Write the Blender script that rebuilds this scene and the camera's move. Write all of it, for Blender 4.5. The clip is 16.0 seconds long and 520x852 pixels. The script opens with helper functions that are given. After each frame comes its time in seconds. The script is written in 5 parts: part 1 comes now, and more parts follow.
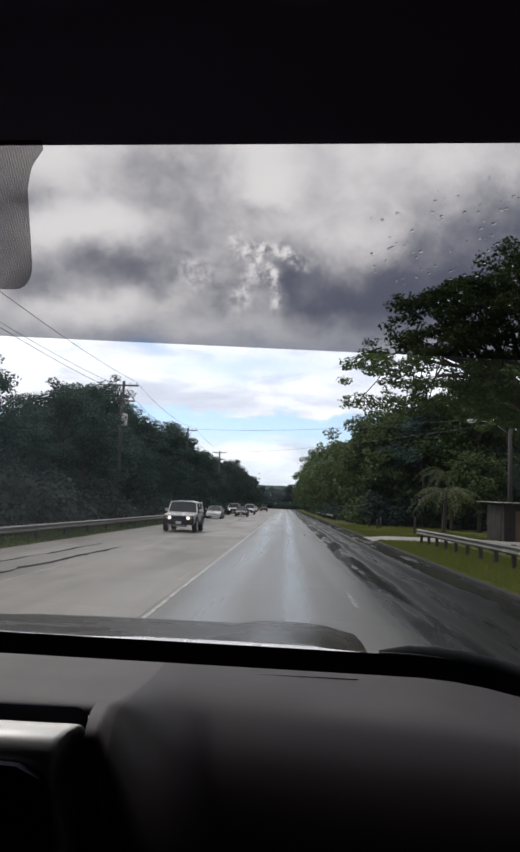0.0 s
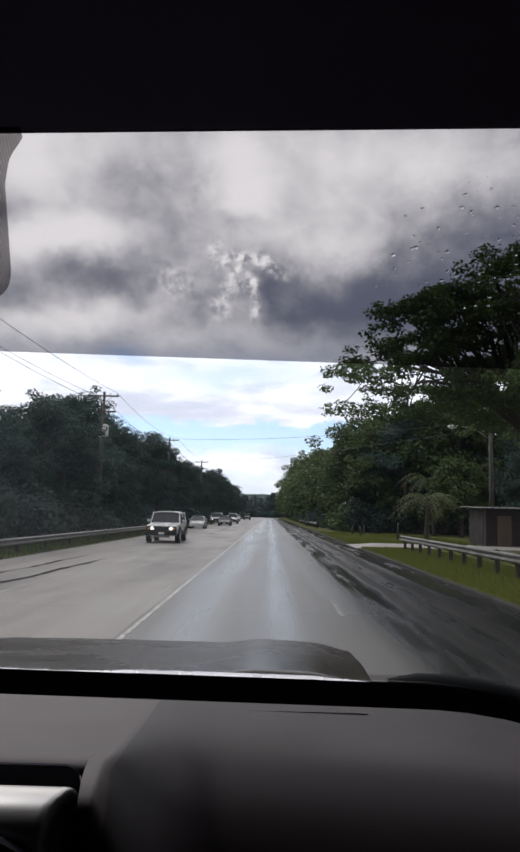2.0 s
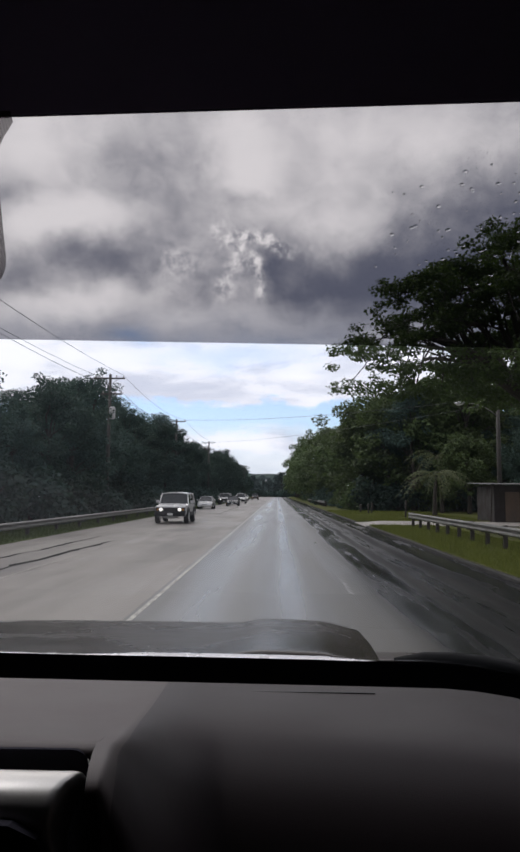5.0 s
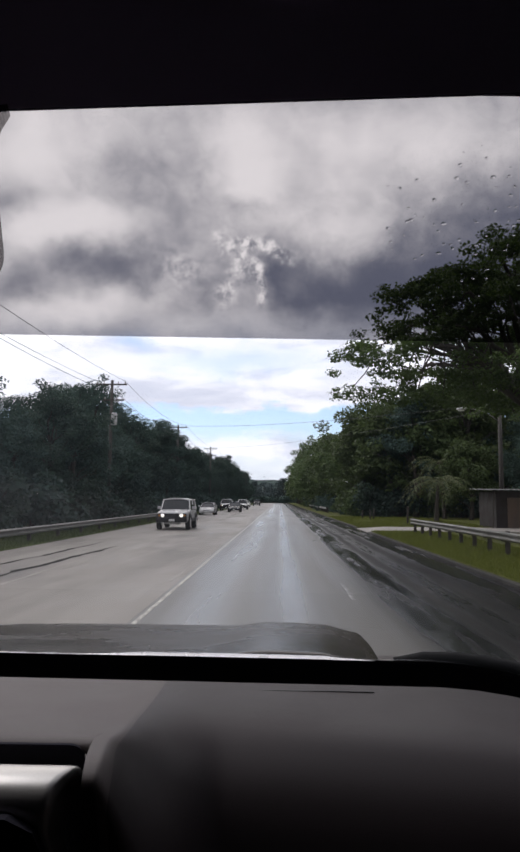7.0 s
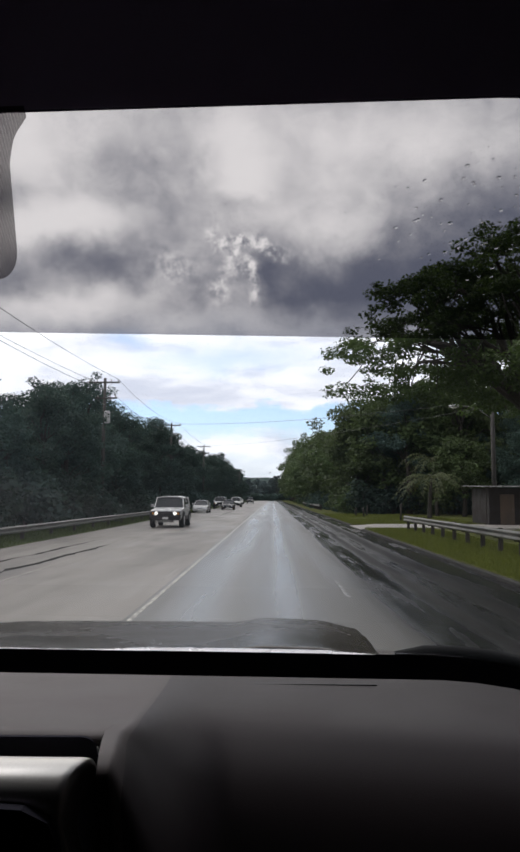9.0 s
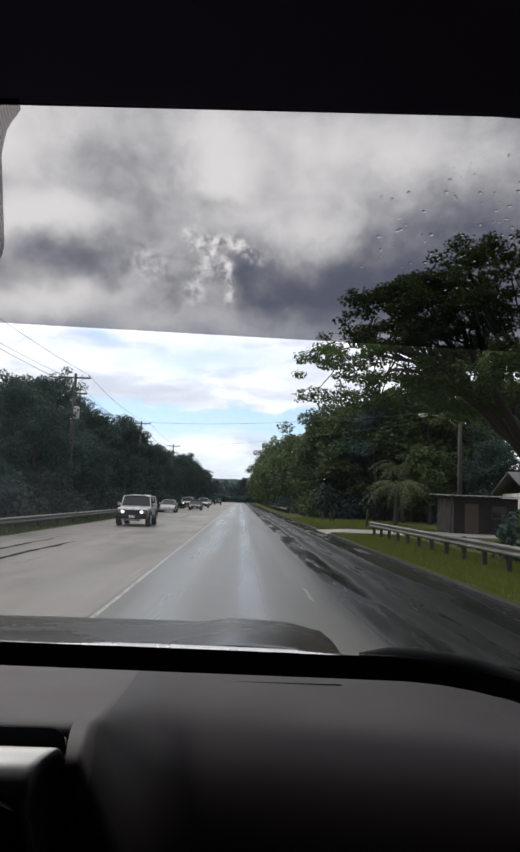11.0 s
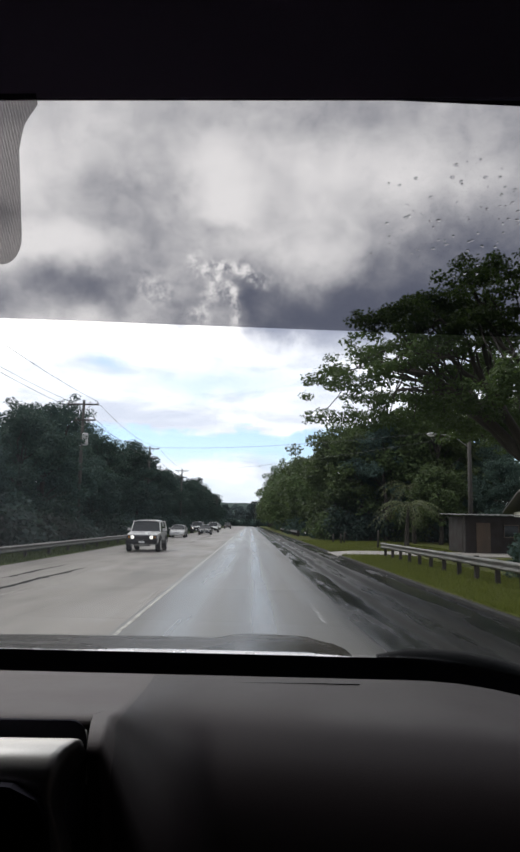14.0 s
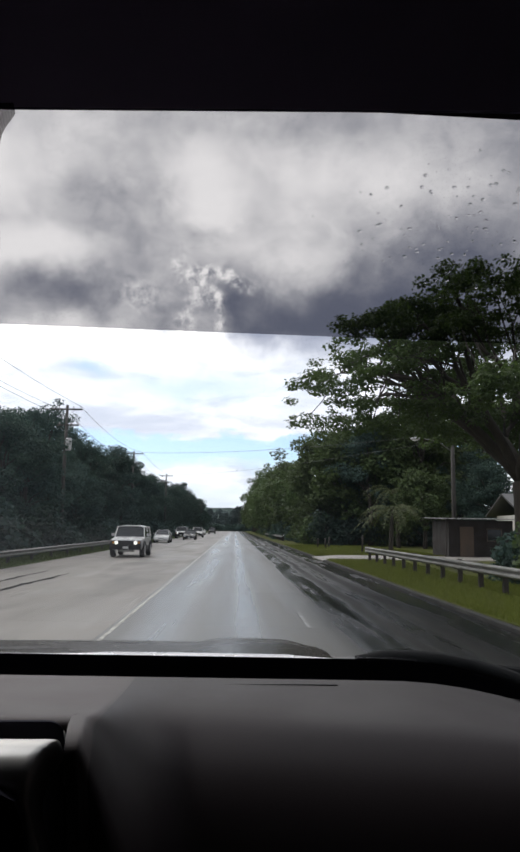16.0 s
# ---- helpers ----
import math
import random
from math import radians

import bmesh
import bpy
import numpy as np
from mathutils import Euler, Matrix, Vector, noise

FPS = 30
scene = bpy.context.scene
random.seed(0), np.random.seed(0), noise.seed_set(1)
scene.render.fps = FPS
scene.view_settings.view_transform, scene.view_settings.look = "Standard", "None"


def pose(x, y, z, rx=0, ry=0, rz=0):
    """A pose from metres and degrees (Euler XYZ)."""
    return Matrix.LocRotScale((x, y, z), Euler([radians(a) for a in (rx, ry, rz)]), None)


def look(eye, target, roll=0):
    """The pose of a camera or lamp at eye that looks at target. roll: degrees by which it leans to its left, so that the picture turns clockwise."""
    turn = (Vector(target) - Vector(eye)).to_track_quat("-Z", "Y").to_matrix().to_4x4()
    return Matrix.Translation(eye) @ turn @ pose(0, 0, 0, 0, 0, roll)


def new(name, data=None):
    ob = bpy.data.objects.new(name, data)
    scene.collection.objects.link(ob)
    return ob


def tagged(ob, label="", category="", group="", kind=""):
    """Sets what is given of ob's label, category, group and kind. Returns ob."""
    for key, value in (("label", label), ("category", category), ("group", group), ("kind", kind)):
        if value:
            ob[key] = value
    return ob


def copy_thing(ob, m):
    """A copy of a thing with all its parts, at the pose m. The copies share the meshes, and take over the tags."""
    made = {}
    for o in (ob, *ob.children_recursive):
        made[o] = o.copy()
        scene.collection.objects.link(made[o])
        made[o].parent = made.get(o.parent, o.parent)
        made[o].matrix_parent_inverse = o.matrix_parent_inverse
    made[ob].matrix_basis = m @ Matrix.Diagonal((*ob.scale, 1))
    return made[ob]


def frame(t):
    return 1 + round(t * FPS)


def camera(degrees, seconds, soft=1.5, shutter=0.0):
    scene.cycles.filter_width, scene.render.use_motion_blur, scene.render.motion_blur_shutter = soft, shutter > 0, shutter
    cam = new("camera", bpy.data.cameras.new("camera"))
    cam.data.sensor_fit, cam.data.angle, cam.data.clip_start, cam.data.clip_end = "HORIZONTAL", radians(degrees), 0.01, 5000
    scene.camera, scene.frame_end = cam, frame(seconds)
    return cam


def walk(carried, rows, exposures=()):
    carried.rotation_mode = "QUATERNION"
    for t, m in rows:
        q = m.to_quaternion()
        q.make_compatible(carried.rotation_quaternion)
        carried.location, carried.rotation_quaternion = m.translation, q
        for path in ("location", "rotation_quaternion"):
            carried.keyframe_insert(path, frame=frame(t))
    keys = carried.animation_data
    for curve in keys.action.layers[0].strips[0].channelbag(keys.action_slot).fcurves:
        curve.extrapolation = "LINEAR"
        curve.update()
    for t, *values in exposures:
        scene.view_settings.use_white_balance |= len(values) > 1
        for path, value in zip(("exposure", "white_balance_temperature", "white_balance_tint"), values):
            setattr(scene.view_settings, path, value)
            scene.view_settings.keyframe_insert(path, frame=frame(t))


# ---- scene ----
cam = camera(40.0, 16.0, soft=2.6)
PATH = [
    (0.0, pose(0.0238, -0.0466, 1.7518, 96.296, -2.333, 2.129)),
    (0.5, pose(0.0217, -0.0189, 1.7348, 96.001, -2.158, 2.123)),
    (1.0, pose(0.0430, -0.0227, 1.7556, 95.621, 0.621, 2.066)),
    (1.5, pose(0.0112, 0.0018, 1.7693, 97.928, -0.417, 1.169)),
    (2.0, pose(-0.0007, 0.0160, 1.7684, 97.031, -1.331, 0.759)),
    (2.5, pose(-0.0058, 0.0039, 1.7617, 97.137, -2.467, 0.850)),
    (3.0, pose(0.0018, 0.0018, 1.7734, 97.556, -2.567, 0.255)),
    (3.5, pose(-0.0023, 0.0051, 1.7784, 96.679, -2.592, 0.011)),
    (4.0, pose(-0.0012, 0.0253, 1.7631, 95.590, -2.955, -0.130)),
    (4.5, pose(0.0019, 0.0103, 1.7835, 95.212, 0.111, 0.521)),
    (5.0, pose(0.0040, 0.0195, 1.7723, 95.407, -0.455, 1.401)),
    (7.5, pose(0.0080, 0.0189, 1.7627, 95.897, -0.415, 1.552)),
    (8.0, pose(0.0044, 0.0154, 1.7662, 95.549, 0.108, 0.850)),
    (8.5, pose(-0.0007, 0.0124, 1.7629, 95.636, 0.021, 1.285)),
    (11.0, pose(-0.0116, 0.0000, 1.7572, 95.915, -2.077, -1.566)),
    (11.5, pose(-0.0101, -0.0016, 1.7454, 96.478, -0.669, -1.870)),
    (12.0, pose(0.0028, 0.0110, 1.7289, 97.630, 0.680, -0.657)),
    (12.5, pose(-0.0049, 0.0072, 1.7331, 97.424, 0.258, -0.717)),
    (13.0, pose(-0.0091, 0.0007, 1.7287, 97.530, 0.037, -0.688)),
    (13.5, pose(-0.0050, 0.0001, 1.7286, 98.311, -0.471, -0.623)),
    (14.0, pose(-0.0162, -0.0033, 1.7273, 97.757, -0.998, -0.786)),
    (14.5, pose(-0.0228, -0.0113, 1.7308, 98.152, -1.513, -1.004)),
    (15.0, pose(-0.0256, -0.0003, 1.7143, 97.832, -0.957, -1.687)),
    (15.5, pose(-0.0033, -0.0077, 1.7267, 97.971, 0.008, -1.886)),
    (16.0, pose(-0.0091, -0.0139, 1.7249, 98.156, -0.748, -2.002)),
]
walk(cam, PATH, ((0.0, -0.10, 6110, 13), (0.5, 0.0, 6110, 13), (2.5, -0.12, 6050, 15), (3.0, -0.20, 6050, 15), (5.0, -0.22, 6080, 16), (7.5, -0.10, 6130, 17), (8.5, -0.12, 6130, 15), (11.0, -0.08, 6110, 12), (12.0, 0.0, 6110, 12), (16.0, 0.0, 6070, 12)))

# ---------------------------------------------------------------- light
EYE = 1.75                       # height of the phone over the road


class Nodes:
    """Short hand for building a node tree."""

    def __init__(self, tree):
        self.tree = tree

    def add(self, kind, inputs=None, **props):
        n = self.tree.nodes.new(kind)
        if kind == "ShaderNodeMath":
            n.operation = props.pop("operation", "ADD")
        if "clamp" in props:
            n.use_clamp = props.pop("clamp")
        if "noise_dimensions" in props:
            n.noise_dimensions = props.pop("noise_dimensions")
        if "wave_type" in props:
            n.wave_type = props.pop("wave_type")
        if "feature" in props:
            n.feature = props.pop("feature")
        for k, v in (inputs or {}).items():
            self.put(n.inputs[k], v)
        return n

    def put(self, socket, v):
        if isinstance(v, bpy.types.NodeSocket):
            self.tree.links.new(v, socket)
        elif v is not None:
            socket.default_value = v

    def math(self, op, a, b=None, c=None, clamp=False):
        n = self.tree.nodes.new("ShaderNodeMath")
        n.operation, n.use_clamp = op, clamp
        for i, v in enumerate((a, b, c)):
            if v is not None:
                self.put(n.inputs[i], v)
        return n.outputs[0]

    def mix(self, f, a, b):
        n = self.tree.nodes.new("ShaderNodeMix")
        n.data_type = "RGBA"
        self.put(n.inputs[0], f)
        self.put(n.inputs[6], a if not isinstance(a, tuple) else (*a[:3], 1))
        self.put(n.inputs[7], b if not isinstance(b, tuple) else (*b[:3], 1))
        return n.outputs[2]

    def ramp(self, f, lo, hi, a=0.0, b=1.0):
        n = self.tree.nodes.new("ShaderNodeMapRange")
        n.interpolation_type = "SMOOTHSTEP"
        for i, v in enumerate((f, lo, hi, a, b)):
            self.put(n.inputs[i], v)
        return n.outputs[0]

    def noise(self, vec, scale, detail=4.0, rough=0.55, distortion=0.0):
        n = self.tree.nodes.new("ShaderNodeTexNoise")
        self.put(n.inputs["Vector"], vec)
        n.inputs["Scale"].default_value = scale
        n.inputs["Detail"].default_value = detail
        n.inputs["Roughness"].default_value = rough
        n.inputs["Distortion"].default_value = distortion
        return n.outputs["Fac"]

    def scaled(self, vec, s, offset=(0, 0, 0)):
        n = self.tree.nodes.new("ShaderNodeMapping")
        self.put(n.inputs[0], vec)
        n.inputs[1].default_value = offset
        n.inputs[3].default_value = s
        return n.outputs[0]


SUN_ELEVATION, SUN_TURN = 52.0, -60.0      # degrees; turn from straight ahead, to the left

world = bpy.data.worlds.new("sky")
scene.world = world
world.use_nodes = True
wt = world.node_tree
for n in list(wt.nodes):
    wt.nodes.remove(n)
N = Nodes(wt)
out = wt.nodes.new("ShaderNodeOutputWorld")
bg = wt.nodes.new("ShaderNodeBackground")
wt.links.new(bg.outputs[0], out.inputs[0])
tc = wt.nodes.new("ShaderNodeTexCoord").outputs["Generated"]
sky = wt.nodes.new("ShaderNodeTexSky")
sky.sky_type, sky.sun_disc = "NISHITA", False
sky.sun_elevation, sky.sun_rotation = radians(SUN_ELEVATION), radians(SUN_TURN)
sky.air_density, sky.dust_density = 1.0, 0.6
blue = wt.nodes.new("ShaderNodeMix")
blue.data_type, blue.blend_type = "RGBA", "MULTIPLY"
blue.inputs[0].default_value = 1.0
wt.links.new(sky.outputs[0], blue.inputs[6])
blue.inputs[7].default_value = (0.158, 0.164, 0.174, 1)
sep = wt.nodes.new("ShaderNodeSeparateXYZ")
wt.links.new(tc, sep.inputs[0])
fwd = N.math("MAXIMUM", sep.outputs[1], 0.25)
# wind-torn coordinates of the cloud deck
warp = wt.nodes.new("ShaderNodeTexNoise")
N.put(warp.inputs["Vector"], tc)
warp.inputs["Scale"].default_value = 20.0
warp.inputs["Detail"].default_value = 9.0
warp.inputs["Roughness"].default_value = 0.62
wsep = wt.nodes.new("ShaderNodeSeparateColor")
wt.links.new(warp.outputs["Color"], wsep.inputs[0])
curl = wt.nodes.new("ShaderNodeTexNoise")
N.put(curl.inputs["Vector"], tc)
curl.inputs["Scale"].default_value = 4.5
curl.inputs["Detail"].default_value = 3.0
csep = wt.nodes.new("ShaderNodeSeparateColor")
wt.links.new(curl.outputs["Color"], csep.inputs[0])
u = N.math("ADD", N.math("DIVIDE", sep.outputs[0], fwd), N.math("MULTIPLY", N.math("SUBTRACT", wsep.outputs[0], 0.5), 0.060))
u = N.math("ADD", u, N.math("MULTIPLY", N.math("SUBTRACT", csep.outputs[0], 0.5), 0.03))
vv = N.math("DIVIDE", sep.outputs[2], fwd)
v = N.math("ADD", vv, N.math("MULTIPLY", N.math("SUBTRACT", wsep.outputs[1], 0.5), 0.050))
v = N.math("ADD", v, N.math("MULTIPLY", N.math("SUBTRACT", csep.outputs[1], 0.5), N.ramp(vv, 0.15, 0.30, 0.0, 0.025)))


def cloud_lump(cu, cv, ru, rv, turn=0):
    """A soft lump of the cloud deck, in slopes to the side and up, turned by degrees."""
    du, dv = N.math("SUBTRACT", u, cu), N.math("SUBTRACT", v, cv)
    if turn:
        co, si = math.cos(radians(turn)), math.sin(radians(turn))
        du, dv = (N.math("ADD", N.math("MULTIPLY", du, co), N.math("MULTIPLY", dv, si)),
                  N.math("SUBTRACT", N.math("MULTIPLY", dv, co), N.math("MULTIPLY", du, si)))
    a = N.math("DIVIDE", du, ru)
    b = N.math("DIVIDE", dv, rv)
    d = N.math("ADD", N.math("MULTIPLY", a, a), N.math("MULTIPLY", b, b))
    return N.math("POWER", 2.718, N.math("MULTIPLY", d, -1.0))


deck = N.noise(N.scaled(tc, (1, 1, 1.5)), 3.4, 6.0, 0.50, 0.25)
fine = N.noise(N.scaled(tc, (1, 1, 1.2)), 12.0, 9.0, 0.52, 0.25)
light = N.math("ADD", N.math("MULTIPLY", N.math("SUBTRACT", deck, 0.48), 0.45), N.math("MULTIPLY", N.math("SUBTRACT", fine, 0.5), 1.35))
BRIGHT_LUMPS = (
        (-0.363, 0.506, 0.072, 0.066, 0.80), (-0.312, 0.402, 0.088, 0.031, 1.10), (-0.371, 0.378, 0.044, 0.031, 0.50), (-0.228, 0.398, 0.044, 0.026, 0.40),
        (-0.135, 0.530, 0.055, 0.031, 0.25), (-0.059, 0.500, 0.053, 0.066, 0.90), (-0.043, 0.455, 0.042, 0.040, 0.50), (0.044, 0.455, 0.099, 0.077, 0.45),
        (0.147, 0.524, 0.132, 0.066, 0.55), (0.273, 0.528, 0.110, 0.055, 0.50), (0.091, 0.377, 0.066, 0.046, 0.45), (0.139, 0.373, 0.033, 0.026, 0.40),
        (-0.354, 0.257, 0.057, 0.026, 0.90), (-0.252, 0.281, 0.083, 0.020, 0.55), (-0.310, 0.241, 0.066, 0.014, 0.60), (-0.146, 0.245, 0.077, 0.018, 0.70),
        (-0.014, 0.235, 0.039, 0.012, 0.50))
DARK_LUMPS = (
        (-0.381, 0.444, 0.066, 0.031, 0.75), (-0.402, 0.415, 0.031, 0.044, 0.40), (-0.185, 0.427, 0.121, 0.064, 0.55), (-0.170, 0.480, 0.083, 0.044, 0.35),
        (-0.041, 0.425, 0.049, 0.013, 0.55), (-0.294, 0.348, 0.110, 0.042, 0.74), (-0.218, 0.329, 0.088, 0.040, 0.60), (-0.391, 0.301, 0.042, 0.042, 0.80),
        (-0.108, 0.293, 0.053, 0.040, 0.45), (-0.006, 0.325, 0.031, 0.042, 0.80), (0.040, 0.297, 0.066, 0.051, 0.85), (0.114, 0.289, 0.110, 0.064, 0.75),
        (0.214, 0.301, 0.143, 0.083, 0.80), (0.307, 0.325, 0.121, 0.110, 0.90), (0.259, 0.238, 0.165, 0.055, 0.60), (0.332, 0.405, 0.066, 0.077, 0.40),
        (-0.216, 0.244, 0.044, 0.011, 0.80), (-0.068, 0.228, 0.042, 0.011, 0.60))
billow = N.noise(N.scaled(tc, (1, 1, 1.2), (5.2, 1.0, 0.3)), 27.0, 6.0, 0.55, 0.4)
light = N.math("ADD", light, N.math("MULTIPLY", N.math("SUBTRACT", billow, 0.5), 0.75))
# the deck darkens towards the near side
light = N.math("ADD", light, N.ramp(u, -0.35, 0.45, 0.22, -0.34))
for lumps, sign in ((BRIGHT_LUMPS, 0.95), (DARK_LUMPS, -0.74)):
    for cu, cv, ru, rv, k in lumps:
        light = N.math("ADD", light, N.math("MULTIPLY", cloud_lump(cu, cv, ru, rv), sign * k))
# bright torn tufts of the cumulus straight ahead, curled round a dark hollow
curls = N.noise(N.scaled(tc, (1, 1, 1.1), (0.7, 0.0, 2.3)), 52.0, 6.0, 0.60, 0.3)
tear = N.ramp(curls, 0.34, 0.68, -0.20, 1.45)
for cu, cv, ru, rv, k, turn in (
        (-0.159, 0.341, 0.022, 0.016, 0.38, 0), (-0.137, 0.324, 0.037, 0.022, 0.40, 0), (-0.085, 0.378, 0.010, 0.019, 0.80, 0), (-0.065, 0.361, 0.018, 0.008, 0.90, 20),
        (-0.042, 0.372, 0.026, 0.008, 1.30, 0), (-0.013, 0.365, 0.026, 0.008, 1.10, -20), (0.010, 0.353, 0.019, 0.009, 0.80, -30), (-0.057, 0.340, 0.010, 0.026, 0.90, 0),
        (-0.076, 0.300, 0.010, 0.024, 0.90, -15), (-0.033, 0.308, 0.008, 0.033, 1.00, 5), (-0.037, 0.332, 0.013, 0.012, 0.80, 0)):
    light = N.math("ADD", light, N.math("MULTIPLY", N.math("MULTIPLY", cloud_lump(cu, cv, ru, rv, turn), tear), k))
cloud = N.mix(N.ramp(light, -1.28, 1.16), (0.36, 0.380, 0.465), (2.76, 2.60, 2.30))
# overhead and behind, out of view, the deck is dimmed to hold the light down
cloud = N.mix(N.ramp(vv, 0.55, 1.3), cloud, N.mix(N.ramp(light, -1.05, 0.80), (0.26, 0.27, 0.30), (1.58, 1.55, 1.50)))
# thinner, sunlit cloud low over the road, with blue showing between
low = N.ramp(v, 0.215, 0.285)
bright = N.mix(N.ramp(N.noise(N.scaled(tc, (1, 1, 3.4)), 7.0, 7.0, 0.55, 0.3), 0.34, 0.60), (0.80, 0.83, 0.90), (1.22, 1.21, 1.20))
cloud = N.mix(low, bright, cloud)
wisp = N.noise(N.scaled(tc, (1, 1, 6)), 6.0, 6.0, 0.55)
edge = N.math("ADD", v, N.math("MULTIPLY", N.math("SUBTRACT", wisp, 0.5), 0.05))
gap = N.math("MULTIPLY", N.ramp(edge, 0.070, 0.105), N.math("SUBTRACT", 1.0, N.ramp(edge, 0.122, 0.136)))
gap = N.math("MULTIPLY", gap, N.ramp(wisp, 0.25, 0.45, 0.45, 1.0))
gap = N.math("ADD", gap, N.math("MULTIPLY", N.math("MULTIPLY", N.ramp(v, 0.020, 0.035), N.math("SUBTRACT", 1.0, N.ramp(v, 0.045, 0.065))), 0.30))
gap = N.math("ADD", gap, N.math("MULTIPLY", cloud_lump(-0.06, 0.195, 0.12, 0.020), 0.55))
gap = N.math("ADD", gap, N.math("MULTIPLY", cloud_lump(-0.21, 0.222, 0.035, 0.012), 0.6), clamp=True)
final = N.mix(N.math("MULTIPLY", gap, 0.9), cloud, blue.outputs[2])
final = N.mix(N.ramp(v, -0.02, 0.07), (0.93, 1.0, 1.06), final)
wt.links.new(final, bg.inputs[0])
bg.inputs[1].default_value = 1.0

sun = new("sun", bpy.data.lights.new("sun", "SUN"))
sun.data.energy, sun.data.angle, sun.data.color = 1.4, radians(12), (1.0, 0.95, 0.87)
az, el = radians(-SUN_TURN), radians(SUN_ELEVATION)
sun.matrix_world = look((0, 0, 0), (math.sin(az) * math.cos(el), -math.cos(az) * math.cos(el), -math.sin(el)))

# ---------------------------------------------------------------- materials


def material(name):
    m = bpy.data.materials.new(name)
    m.use_nodes = True
    t = m.node_tree
    return m, Nodes(t), t.nodes["Principled BSDF"]


def coords(N, kind="Object"):
    return N.tree.nodes.new("ShaderNodeTexCoord").outputs[kind]


def bump(N, bsdf, height, strength, distance=0.01):
    b = N.tree.nodes.new("ShaderNodeBump")
    b.inputs["Strength"].default_value = strength
    b.inputs["Distance"].default_value = distance
    N.put(b.inputs["Height"], height)
    N.put(bsdf.inputs["Normal"], b.outputs[0])


def surface(name, a, b, scale=3.0, rough=(0.5, 0.7), metal=0.0, relief=0.2, grain=60.0, distance=0.003, vary=0.0, stretch=(1, 1, 1), spec=0.5):
    """A surface of two tones mixed at two scales, with relief."""
    m, N, p = material(name)
    co = N.scaled(coords(N), stretch)
    big = N.noise(co, scale, 5.0, 0.6)
    small = N.noise(co, grain, 3.0, 0.6)
    f = N.ramp(N.math("ADD", N.math("MULTIPLY", big, 0.72), N.math("MULTIPLY", small, 0.28)), 0.32, 0.68)
    col = N.mix(f, a, b)
    if vary:
        r = N.tree.nodes.new("ShaderNodeObjectInfo").outputs["Random"]
        hsv = N.tree.nodes.new("ShaderNodeHueSaturation")
        N.put(hsv.inputs["Color"], col)
        N.put(hsv.inputs["Value"], N.math("ADD", 1.0 - vary, N.math("MULTIPLY", r, 2 * vary)))
        col = hsv.outputs[0]
    N.put(p.inputs["Base Color"], col)
    N.put(p.inputs["Roughness"], N.ramp(big, 0.3, 0.7, rough[0], rough[1]))
    p.inputs["Metallic"].default_value = metal
    p.inputs["Specular IOR Level"].default_value = spec
    bump(N, p, small, relief, distance)
    return m


def leaf_material(name, dark, lit, through_colour, gloss=0.55):
    m, N, p = material(name)
    geo = N.tree.nodes.new("ShaderNodeNewGeometry")
    r = geo.outputs["Random Per Island"]
    obj = N.tree.nodes.new("ShaderNodeObjectInfo").outputs["Random"]
    big = N.noise(coords(N), 0.35, 3.0)
    f = N.math("ADD", N.math("MULTIPLY", r, 0.6), N.math("MULTIPLY", big, 0.4))
    col = N.mix(f, dark, lit)
    hsv = N.tree.nodes.new("ShaderNodeHueSaturation")
    N.put(hsv.inputs["Color"], col)
    N.put(hsv.inputs["Hue"], N.math("ADD", 0.485, N.math("MULTIPLY", obj, 0.03)))
    N.put(hsv.inputs["Value"], N.math("ADD", 0.62, N.math("MULTIPLY", obj, 0.8)))
    N.put(p.inputs["Base Color"], hsv.outputs[0])
    p.inputs["Roughness"].default_value = gloss
    p.inputs["Specular IOR Level"].default_value = 0.18
    tr = N.tree.nodes.new("ShaderNodeBsdfTranslucent")
    tr.inputs[0].default_value = (*through_colour, 1)
    mx = N.tree.nodes.new("ShaderNodeMixShader")
    mx.inputs[0].default_value = 0.28
    N.tree.links.new(p.outputs[0], mx.inputs[1])
    N.tree.links.new(tr.outputs[0], mx.inputs[2])
    N.tree.links.new(mx.outputs[0], N.tree.nodes["Material Output"].inputs[0])
    return m


